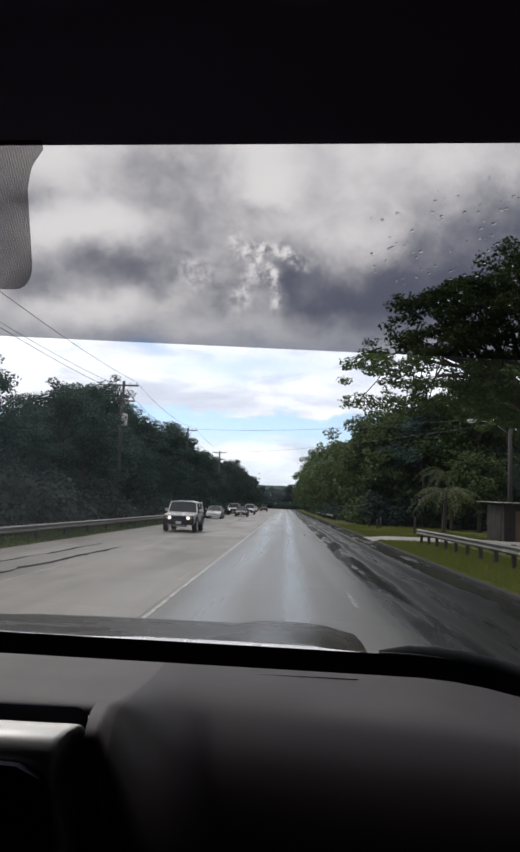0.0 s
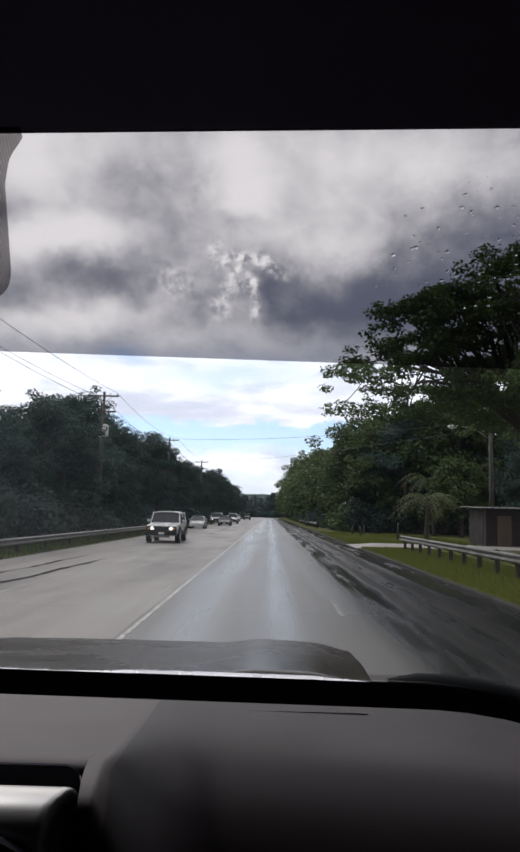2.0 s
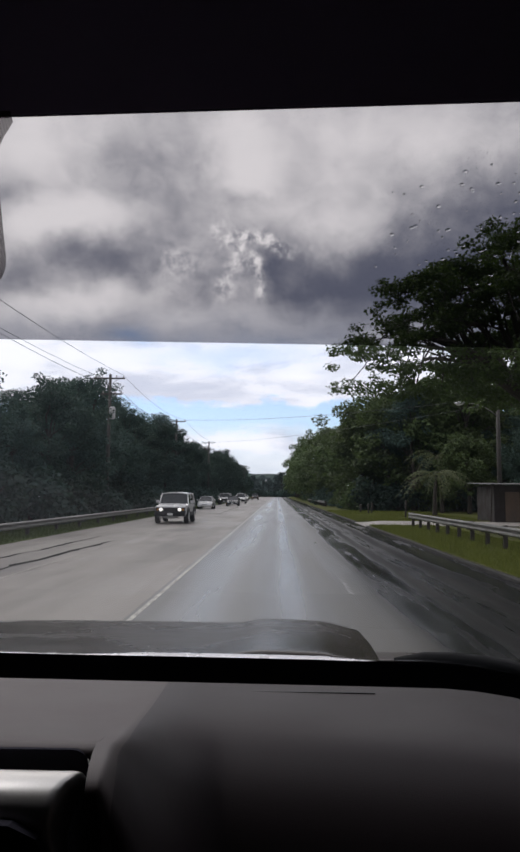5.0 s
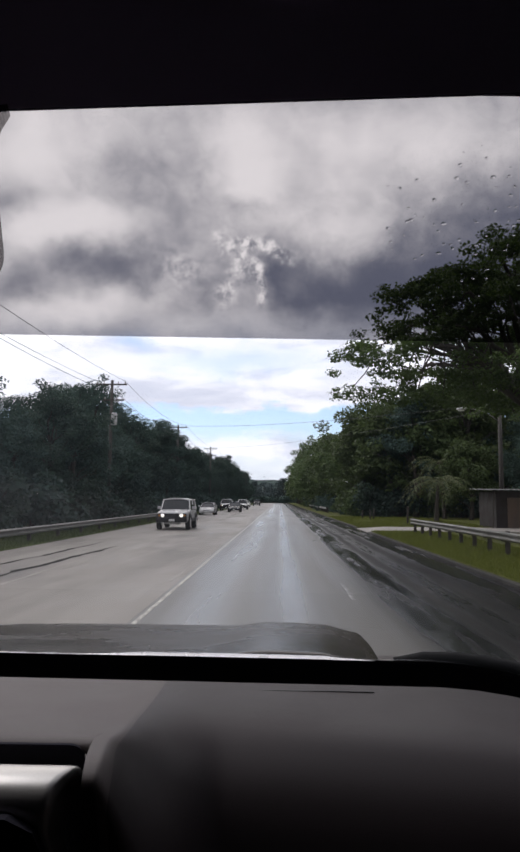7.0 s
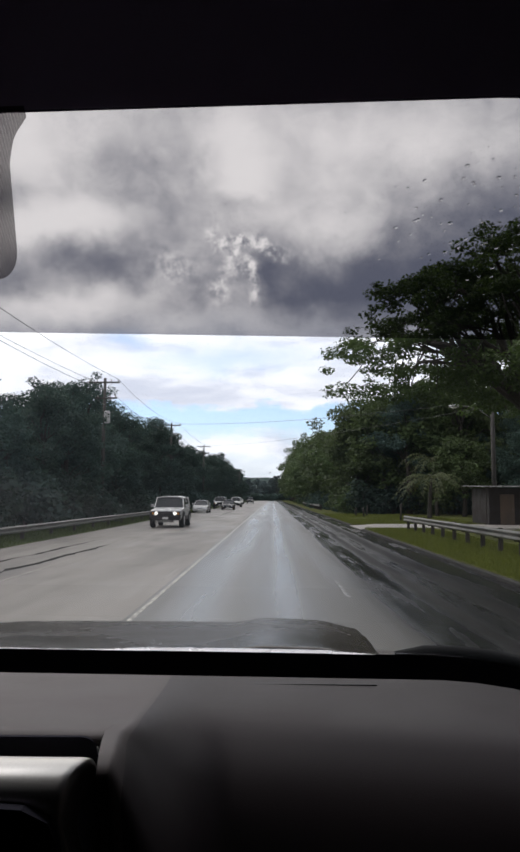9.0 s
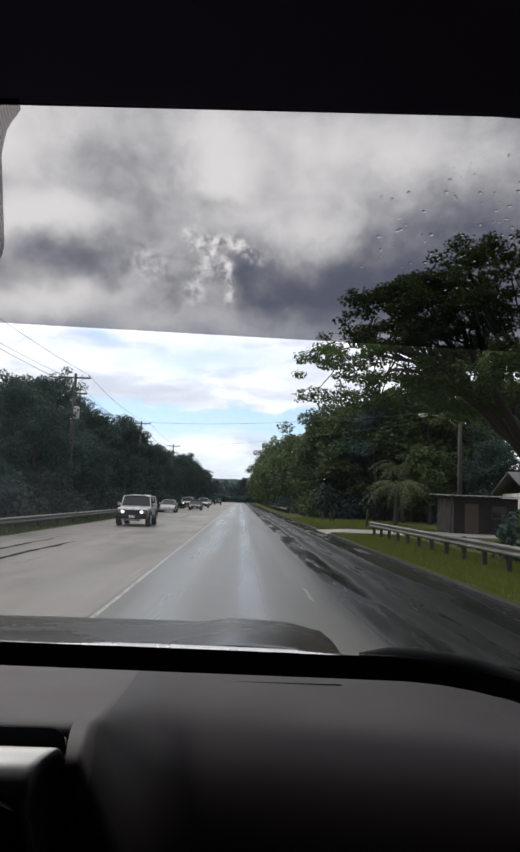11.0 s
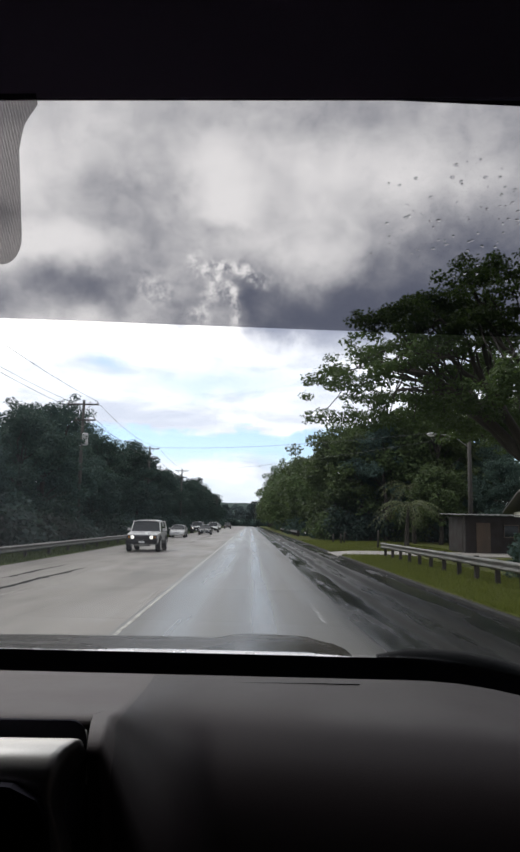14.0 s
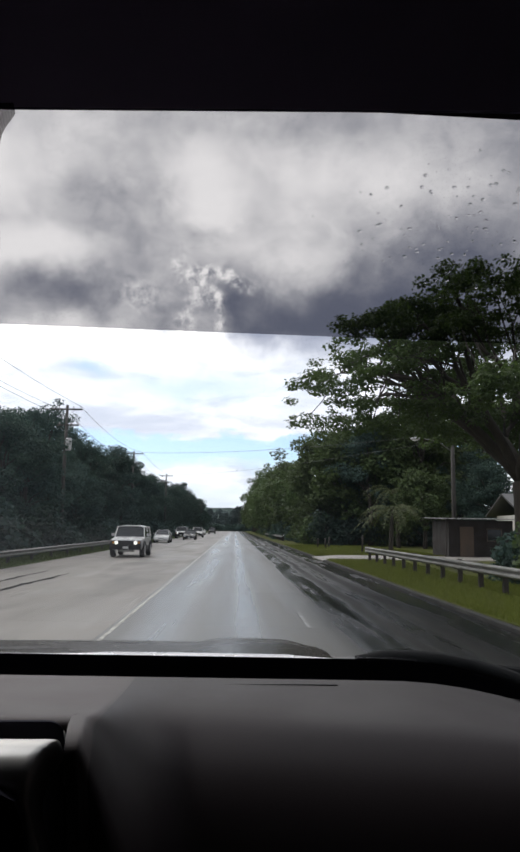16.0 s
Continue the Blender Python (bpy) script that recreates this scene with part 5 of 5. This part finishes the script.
            arc = [(s * (W + 0.005), y + (r + 0.07) * math.cos(a), r + (r + 0.07) * math.sin(a)) for a in np.linspace(0.05, math.pi - 0.05, 11)]
            part("wheel_arch", tube(arc, 0.06 if off_road else 0.04, 6), M_BLACK, c, smooth=True)
    part("grille", box(-W * (0.90 if off_road else 0.52 if boxy else 0.36), W * (0.90 if off_road else 0.52 if boxy else 0.36), -half - (0.022 if off_road else 0.012), -half + 0.16, nose - 0.33, nose - (0.10 if boxy else 0.14), 0.02), M_BLACK, c, "black grille")
    bumper = part("bumper", box(-W * 0.92, W * 0.92, -half - 0.07, -half + 0.25, low + 0.02, low + (0.29 if boxy else 0.24), 0.05), M_BLACK if boxy else paint, c)
    if kind == "suv":
        part("front_guard", box(-W * 0.96, W * 0.96, -half - 0.03, -half + 0.22, low + 0.292, nose - 0.335, 0.03), M_BLACK, c, "dark front panel under the lights")
        for s in (-1, 1):
            part("side_cladding", box(s * W - 0.03, s * W + 0.035, -half + 1.30, half - 1.36, low + 0.02, low + 0.24, 0.02), M_BLACK, c)
        part("skid_plate", box(-W * 0.5, W * 0.5, -half - 0.02, -half + 0.3, low - 0.10, low + 0.018, 0.02), M_GALV, c, "dull steel skid plate")
    part("front_plate", box(-0.16, 0.16, -half - 0.085, -half - 0.072, low + 0.07, low + 0.20, 0.004), M_PLATE, bumper)
    return c


motor_car("white-topped boxy off-road car with a dark front, headlights lit", M_PAINT_SILVER, "suv", pose(-6.15, 43.5, 0.0), M_PAINT_WHITE, True)
motor_car("silver sedan coming along the outer lane", M_PAINT_SILVER, "sedan", pose(-8.1, 82.0, 0.0))
motor_car("white pickup in the oncoming lane", M_PAINT_WHITE, "pickup", pose(-6.5, 128.0, 0.0))
motor_car("charcoal sedan in the oncoming lane", M_PAINT_DARK, "sedan", pose(-6.35, 103.0, 0.0))
motor_car("silver off-road car in the outer lane", M_PAINT_SILVER, "suv", pose(-8.3, 114.0, 0.0), None, True)
motor_car("white sedan in the outer lane", M_PAINT_WHITE, "sedan", pose(-8.1, 178.0, 0.0))
motor_car("red sedan in the oncoming lane", M_PAINT_RED, "sedan", pose(-8.0, 150.0, 0.0))
motor_car("charcoal off-road car far along the road", M_PAINT_DARK, "suv", pose(-6.4, 205.0, 0.0))
motor_car("white sedan far along the road", M_PAINT_WHITE, "sedan", pose(-7.9, 262.0, 0.0))
parked = motor_car("white sedan parked on the lawn below a coconut palm", M_PAINT_WHITE, "sedan", pose(10.2, -107.5, VERGE_R + 0.01, 0, 0, 82))
tagged(parked, group="parked cars")

# ---------------------------------------------------------------- trees and growth


def leaf_mesh(name, centres, normals, sizes, mat, rs, fold=0.18):
    """Many small folded leaves in one mesh."""
    n = len(centres)
    c, nm = np.asarray(centres), np.asarray(normals)
    nm = nm / (np.linalg.norm(nm, axis=1, keepdims=True) + 1e-9)
    t = rs.normal(size=(n, 3))
    t -= nm * np.sum(t * nm, axis=1, keepdims=True)
    t /= np.linalg.norm(t, axis=1, keepdims=True) + 1e-9
    b = np.cross(nm, t)
    s = np.asarray(sizes)[:, None]
    wide = s * rs.uniform(0.28, 0.42, (n, 1))
    v = np.empty((n, 4, 3))
    v[:, 0] = c - t * s * 0.5
    v[:, 1] = c + b * wide - nm * s * fold * 0.5
    v[:, 2] = c + t * s * 0.5 - nm * s * fold
    v[:, 3] = c - b * wide - nm * s * fold * 0.5
    me = bpy.data.meshes.new(name)
    me.vertices.add(4 * n)
    me.vertices.foreach_set("co", v.reshape(-1))
    me.loops.add(4 * n)
    me.loops.foreach_set("vertex_index", np.arange(4 * n, dtype=np.int32))
    me.polygons.add(n)
    me.polygons.foreach_set("loop_start", np.arange(0, 4 * n, 4, dtype=np.int32))
    me.polygons.foreach_set("loop_total", np.full(n, 4, dtype=np.int32))
    me.materials.append(mat)
    me.update(calc_edges=True)
    return me


def clump_leaves(blobs, per_area, size, rs, up=0.7, fill=0.25):
    """Leaf places on the shells of blobs (centre, radii)."""
    P, Nn, S = [], [], []
    for c, r in blobs:
        r = np.asarray(r)
        area = 4 * math.pi * ((r[0] * r[1]) ** 1.6 + (r[0] * r[2]) ** 1.6 + (r[1] * r[2]) ** 1.6) ** (1 / 1.6) / 3 ** (1 / 1.6)
        n = int(per_area * area)
        d = rs.normal(size=(n, 3))
        d /= np.linalg.norm(d, axis=1, keepdims=True)
        k = np.where(rs.random(n) < fill, rs.uniform(0.2, 0.9, n), rs.uniform(0.82, 1.10, n))
        # ragged outline
        k *= 1 + 0.16 * np.sin(d[:, 0] * 7 + c[0] * 3) * np.cos(d[:, 2] * 6 + c[1] * 2)
        P.append(np.asarray(c) + d * r * k[:, None])
        Nn.append(d * 0.6 + np.array([0, 0, up]) + rs.normal(size=(n, 3)) * 0.55)
        S.append(rs.uniform(0.65, 1.35, n) * size)
    return np.concatenate(P), np.concatenate(Nn), np.concatenate(S)


def limb(bm, a, b, r0, r1, rs, bend=0.12, seg=7):
    a, b = Vector(a), Vector(b)
    ln = (b - a).length
    pts, rad = [a], [r0]
    for i in range(1, 6):
        f = i / 5
        p = a.lerp(b, f)
        if i < 5:
            p += Vector(rs.normal(size=3)) * ln * bend * 0.25
            p.z += ln * bend * math.sin(math.pi * f)
        pts.append(p)
        rad.append(r0 + (r1 - r0) * f)
    tube(pts, rad, seg, bm)
    return pts


def forest_tree(seed, h, spread, leaf, mat, density, slim=False):
    """A forest tree: trunk and limbs, and a crown of leaf clumps."""
    rs = np.random.RandomState(seed)
    wood = bmesh.new()
    trunk = limb(wood, (0, 0, -0.3), (rs.uniform(-0.4, 0.4), rs.uniform(-0.4, 0.4), h * 0.72), 0.22 + 0.01 * h, 0.09, rs, 0.05, 9)
    blobs = []
    n = 17
    for i in range(n):
        f = 0.30 + 0.68 * (i + rs.uniform(0, 1)) / n
        a = rs.uniform(0, 2 * math.pi)
        reach = spread * (1.0 if f < 0.75 else (1.05 - f) / 0.30) * rs.uniform(0.45, 0.95)
        tip = (reach * math.cos(a), reach * math.sin(a), h * f)
        root = trunk[min(5, max(1, int(f * 5.5)))]
        limb(wood, root, tip, 0.08, 0.03, rs, 0.10, 5)
        r = rs.uniform(0.75, 1.35) * spread * 0.34
        blobs.append((tip, (r, r, r * rs.uniform(0.55, 0.8))))
        for k in range(3):
            o = rs.normal(size=3) * r * 0.85
            q = r * rs.uniform(0.35, 0.6)
            blobs.append(((tip[0] + o[0], tip[1] + o[1], tip[2] + o[2] * 0.7), (q, q, q * 0.75)))
    blobs.append(((0, 0, h * 0.90), (spread * 0.36, spread * 0.36, h * 0.075)))
    P, Nn, S = clump_leaves(blobs, density, leaf, rs)
    return mesh_of(wood, "trunk", M_BARK, True), leaf_mesh("crown", P, Nn, S, mat, rs)


def plant(name, meshes, at, label, category, group, scale=1.0):
    t = thing(name, label, category, group, at=at @ Matrix.Scale(scale, 4))
    for nm, me in zip(("trunk", "crown"), meshes):
        o = new(nm, me)
        o.parent = t
    return t


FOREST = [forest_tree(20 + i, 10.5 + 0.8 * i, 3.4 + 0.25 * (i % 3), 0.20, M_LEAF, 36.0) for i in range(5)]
BEND = [forest_tree(90 + i, 10.5 + 1.4 * i, 3.6, 0.34, M_LEAF_HAZED, 14.0) for i in range(3)]
HEDGE = [forest_tree(40 + i, 9.5 + 0.9 * i, 3.8, 0.30, M_LEAF_HEDGE, 18.0) for i in range(3)]


def bush_mesh(seed, mat, leaf, density):
    rs = np.random.RandomState(seed)
    wood = bmesh.new()
    blobs = []
    for i in range(11):
        a, d = rs.uniform(0, 2 * math.pi), rs.uniform(0.2, 1.5)
        r = rs.uniform(0.5, 1.0)
        c = (d * math.cos(a), d * math.sin(a), rs.uniform(0.35, 2.1))
        limb(wood, (0.2 * math.cos(a), 0.2 * math.sin(a), -0.2), c, 0.05, 0.015, rs, 0.1, 5)
        blobs.append((c, (r, r, r * 0.85)))
    P, Nn, S = clump_leaves(blobs, density, leaf, rs, 0.5)
    P[:, 2] = np.maximum(P[:, 2], 0.02)
    return mesh_of(wood, "trunk", M_BARK, True), leaf_mesh("crown", P, Nn, S, mat, rs)


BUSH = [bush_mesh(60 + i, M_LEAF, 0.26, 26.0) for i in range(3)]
BUSH_LIGHT = [bush_mesh(70 + i, M_LEAF_HEDGE, 0.26, 26.0) for i in range(2)]

rng = random.Random(9)
# forest along the far side
y = 14.0
while y < 330:
    for row, (x, s) in enumerate(((-15.2, 0.92), (-19.5, 1.05), (-24.5, 1.15))):
        if row == 2 and y > 150:
            continue
        k = rng.randrange(5)
        m = pose(x + rng.uniform(-1.1, 1.1), y + rng.uniform(-1.6, 1.6) + 2.0 * row, -0.05, 0, 0, rng.uniform(0, 360))
        plant("tree", FOREST[k], m, "tall dark-green forest tree in a dense stand", "tree", "forest beyond the oncoming lanes", s * (0.70 + 0.17 * smoothstep(36, 66, y) + 0.12 * smoothstep(110, 190, y)) * rng.uniform(0.72, 1.20))
    y += 4.6 + y * 0.014
y = 10.0
while y < 210:
    m = pose(-13.3 + rng.uniform(-0.5, 0.5), y, -0.05, 0, 0, rng.uniform(0, 360))
    plant("bush", rng.choice(BUSH), m, "dense dark undergrowth bush at the forest edge", "bush", "undergrowth beyond the oncoming lanes", rng.uniform(0.9, 1.35))
    y += 3.2 + y * 0.014

# the wooded slope along the stretch already driven
y = -228.0
while y < 12:
    for row, (x, k) in enumerate(((-16.0, 0.62), (-21.0, 0.75), (-27.0, 0.85))):
        if (row == 0 and (-162 < y < -136 or -50 < y < -26)) or (row < 2 and -46 < y < -28):
            continue
        m = pose(x - 4.0 * smoothstep(-60, -120, y) + rng.uniform(-1.2, 1.2), y + rng.uniform(-1.6, 1.6), -0.05, 0, 0, rng.uniform(0, 360))
        plant("tree", FOREST[rng.randrange(5)], m, "dark-green tree on the wooded slope beside the road", "tree", "forest along the driven stretch", k * rng.uniform(0.75, 1.1))
    y += 8.5
for x, y, k in ((10.5, -66, 1.15), (13.5, -58, 1.25), (10.8, -51, 1.10), (15.0, -46, 1.2), (11.0, -38, 0.8), (14.0, -30, 0.85), (11.0, -22, 0.8), (13.0, -12, 0.85), (12.5, -76, 0.9), (18.0, -84, 0.8), (20.5, -120, 0.7), (25.0, -112, 0.75), (22.0, -132, 0.7), (12.0, -140, 0.55), (18.0, -205, 0.8), (15.0, -190, 0.8), (21.0, -165, 0.9)):
    plant("tree", (HEDGE + FOREST)[rng.randrange(8)], pose(x, y, 0.0, 0, 0, rng.uniform(0, 360)), "tall dark tree standing over the verge", "tree", "trees over the near verge", k)

# woods on the near side, past the lawn
y = 76.0
while y < 340:
    for row, (x, s) in enumerate(((10.6, 0.95), (15.0, 1.05), (20.0, 1.15), (26.0, 1.2))):
        if row > 1 and y > 140:
            continue
        k = rng.randrange(3)
        m = pose(x + rng.uniform(-1.0, 1.0) - 1.2 * smoothstep(90, 160, y), y + rng.uniform(-1.5, 1.5), 0.0, 0, 0, rng.uniform(0, 360))
        s *= 1.08 + 0.32 * smoothstep(80, 170, y)
        plant("tree", HEDGE[k], m, "broad feathery green tree in a dense roadside wood", "tree", "wood along the near verge", s * rng.uniform(0.86, 1.12))
    y += 5.0 + (y - 76) * 0.016
y = 77.0
while y < 230:
    m = pose(8.6 + rng.uniform(-0.3, 0.5), y, 0.0, 0, 0, rng.uniform(0, 360))
    plant("bush", rng.choice(BUSH + BUSH_LIGHT), m, "leafy green bush at the edge of the wood", "bush", "undergrowth along the near verge", rng.uniform(0.9, 1.3))
    y += 3.4 + (y - 77) * 0.012
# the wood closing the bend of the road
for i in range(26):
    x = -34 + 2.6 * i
    plant("tree", BEND[i % 3], pose(x + rng.uniform(-1, 1), 392 + rng.uniform(-10, 14) + 0.4 * abs(x), -0.05, 0, 0, rng.uniform(0, 360)), "haze-tinted green tree closing the bend of the road", "tree", "trees at the bend", rng.uniform(0.7, 1.05))
for i in range(22):
    x = -30 + 2.6 * i
    plant("bush", BUSH[i % 3], pose(x, 380 + 0.4 * abs(x), -0.05, 0, 0, 40 * i), "dark thicket closing the bend of the road", "bush", "undergrowth at the bend", 1.5)
for i in range(13):
    plant("bush", (BUSH + BUSH_LIGHT)[i % 5], pose(10.2 + 1.7 * i, 74.5 + rng.uniform(-0.8, 0.8), 0.0, 0, 0, 50 * i), "leafy dark bush along the back of the lawn", "bush", "bushes along the back of the lawn", rng.uniform(1.0, 1.4))
# growth behind the shed, the house and the big tree
for x, y, s in ((17.5, 66, 0.72), (22.5, 62, 0.70), (27.5, 57, 0.75), (31, 50, 0.75), (13.8, 73, 0.90), (24, 70, 0.85), (19.5, 77, 0.90), (33, 62, 0.85), (30, 38, 0.72), (27, 28, 0.72), (26, 43, 0.60)):
    plant("tree", HEDGE[rng.randrange(3)] if rng.random() < 0.4 else FOREST[rng.randrange(5)], pose(x, y, 0.0, 0, 0, rng.uniform(0, 360)), "dark-green tree standing behind the shed", "tree", "trees behind the shed", s)
for x, y in ((9.0, 17), (9.3, 20.2), (9.6, 23.5), (12.2, 24), (11.2, 19), (19.5, 46.5)):
    plant("bush", rng.choice(BUSH + BUSH_LIGHT), pose(x, y, 0.0, 0, 0, rng.uniform(0, 360)), "leafy bush growing behind the guardrail", "bush", "bushes behind the guardrail", rng.uniform(0.55, 0.85))


def rain_tree(at):
    """A great spreading tree: forked trunk, arching limbs, a broad dome of flat leaf tiers with sky between."""
    rs = np.random.RandomState(3)
    t = thing("rain_tree", "great spreading rain tree with a wide tiered crown", "tree", at=at)
    wood = bmesh.new()
    fork = Vector((-0.3, 0.0, 4.0))
    limb(wood, (0, 0, -0.3), fork, 0.55, 0.42, rs, 0.03, 12)
    reach, top, low = 11.0, 14.8, 6.2
    blobs = []
    for i in range(11):
        a = 2 * math.pi * (i + rs.uniform(-0.3, 0.3)) / 11
        far = reach * rs.uniform(0.78, 1.0)
        crown = top - 6.2 * (far / reach) ** 1.7
        knee = fork + Vector((0.30 * far * math.cos(a), 0.30 * far * math.sin(a), rs.uniform(2.2, 3.6)))
        limb(wood, fork, knee, 0.26, 0.19, rs, 0.06, 8)
        for j in range(3):
            b = a + (j - 1) * 0.24 + rs.uniform(-0.1, 0.1)
            end = Vector((0.72 * far * math.cos(b), 0.72 * far * math.sin(b), rs.uniform(low + 2.0, crown + 1.6)))
            bough = limb(wood, knee, end, 0.15, 0.07, rs, 0.08, 7)
            for k in range(6):
                f = 0.30 + 0.70 * rs.random() ** 0.6
                q = min(reach, far * f * rs.uniform(0.9, 1.08))
                c = b + rs.uniform(-0.26, 0.26)
                roof = top - 6.2 * (q / reach) ** 1.7
                z = roof - (roof - low) * rs.random() ** 1.2
                tip = Vector((q * math.cos(c), q * math.sin(c), z))
                limb(wood, bough[rs.randint(1, 6)], tip, 0.055, 0.018, rs, 0.10, 5)
                r = rs.uniform(0.55, 1.0)
                blobs.append((tuple(tip), (r, r, r * 0.36)))
                for m_ in range(5):
                    o = rs.normal(size=3) * (0.95, 0.95, 0.28)
                    p = (tip[0] + o[0], tip[1] + o[1], tip[2] + o[2] - 0.10 * abs(o[0]))
                    e = rs.uniform(0.30, 0.62)
                    blobs.append((p, (e, e, e * 0.5)))
    part("trunk", wood, M_BARK, t, "dark forked trunk and limbs", smooth=True)
    P, Nn, S = clump_leaves(blobs, 44.0, 0.16, rs, 0.9, 0.35)
    o = new("crown", leaf_mesh("crown", P, Nn, S, M_LEAF_RAIN, rs))
    o.parent = t
    return t


great_tree = rain_tree(pose(13.6, 33.0, 0.05, 0, 0, 20))
copy_thing(great_tree, pose(12.8, -168.0, 0.05, 0, 0, 130))


def palm(at, h, n, lean, label):
    rs = np.random.RandomState(int(h * 10))
    t = thing("palm", label, "palm tree", at=at)
    wood = bmesh.new()
    top = Vector((lean, 0, h))
    pts = [Vector((lean * f * f, 0, -0.2 + (h + 0.2) * f)) for f in np.linspace(0, 1, 9)]
    tube(pts, [0.20 - 0.09 * f for f in np.linspace(0, 1, 9)], 10, wood)
    part("trunk", wood, M_BARK, t, smooth=True)
    for i in range(n):
        a = 2 * math.pi * i / n + rs.uniform(-0.2, 0.2)
        rise, ln = rs.uniform(0.1, 1.0), rs.uniform(2.5, 3.5)
        bm = bmesh.new()
        spine = []
        for k in range(12):
            f = k / 11
            spine.append(top + Vector((ln * f * math.cos(a), ln * f * math.sin(a), rise * ln * f * 0.8 - (1.1 + 0.5 * rise) * ln * f * f * 0.62)))
        tube(spine, [0.03 * (1 - 0.8 * k / 11) + 0.004 for k in range(12)], 5, bm)
        for k in range(1, 12):
            p = spine[k]
            d = (spine[k] - spine[k - 1]).normalized()
            side = d.cross(Vector((0, 0, 1))).normalized()
            for s in (-1, 1):
                for m_ in range(2):
                    q = p - d * 0.11 * m_
                    w = 0.62 * math.sin(math.pi * (0.12 + 0.80 * k / 11))
                    e = q + s * side * w + d * 0.22 - Vector((0, 0, 0.28 * w + rs.uniform(0, 0.12)))
                    v = [bm.verts.new(x) for x in (q - d * 0.03, q + d * 0.03, e)]
                    bm.faces.new(v)
        part("frond", bm, M_PALM, t)
    return t


palm(pose(12.6, 58.0, 0.05), 3.3, 19, 0.2, "young yellowing coconut palm with drooping fronds on the lawn")
palm(pose(15.5, 68.0, 0.05), 5.4, 16, -0.5, "coconut palm with arching fronds among the trees")

palm(pose(10.6, -104.0, 0.05), 5.8, 15, 0.4, "coconut palm standing on a mown lawn")
palm(pose(8.4, -98.0, 0.05), 2.1, 14, 0.1, "young bushy palm beside a white water tank")
palm(pose(7.8, -122.0, 0.05), 1.9, 11, 0.1, "small planted palm beside a street lamp")


def grass(name, x0, x1, y0, y1, n, seed, z, label, mat=None):
    """Blades of grass, too many to count."""
    rs = np.random.RandomState(seed)
    f = rs.random(n) ** 1.6
    y = y0 + (y1 - y0) * f
    x = rs.uniform(x0, x1, n)
    h = rs.uniform(0.04, 0.11, n) * (1 + 0.8 * (rs.random(n) > 0.95))
    a = rs.uniform(0, 2 * math.pi, n)
    w = rs.uniform(0.006, 0.012, n) * (1 + y / 25)
    v = np.empty((n, 3, 3))
    v[:, 0] = np.stack([x - w * np.cos(a), y - w * np.sin(a), np.full(n, z - 0.03)], 1)
    v[:, 1] = np.stack([x + w * np.cos(a), y + w * np.sin(a), np.full(n, z - 0.03)], 1)
    v[:, 2] = np.stack([x + rs.normal(size=n) * 0.03, y + rs.normal(size=n) * 0.03, z + h], 1)
    me = bpy.data.meshes.new(name)
    me.vertices.add(3 * n)
    me.vertices.foreach_set("co", v.reshape(-1))
    me.loops.add(3 * n)
    me.loops.foreach_set("vertex_index", np.arange(3 * n, dtype=np.int32))
    me.polygons.add(n)
    me.polygons.foreach_set("loop_start", np.arange(0, 3 * n, 3, dtype=np.int32))
    me.polygons.foreach_set("loop_total", np.full(n, 3, dtype=np.int32))
    me.materials.append(mat or M_BLADE)
    me.update(calc_edges=True)
    return tagged(new(name, me), label, "grass", kind="stuff")


grass("grass", ROAD_R + 0.18, 8.6, 9, DRIVE0, 60000, 1, VERGE_R, "short bright grass blades on the verge")
grass("grass", ROAD_R + 0.18, 14, DRIVE1, 74, 40000, 2, VERGE_R, "short grass blades on the lawn")
grass("grass", -12.8, ROAD_L - 0.05, 18, 90, 25000, 3, 0.02, "thin grass under the far guardrail", M_BLADE_DARK)
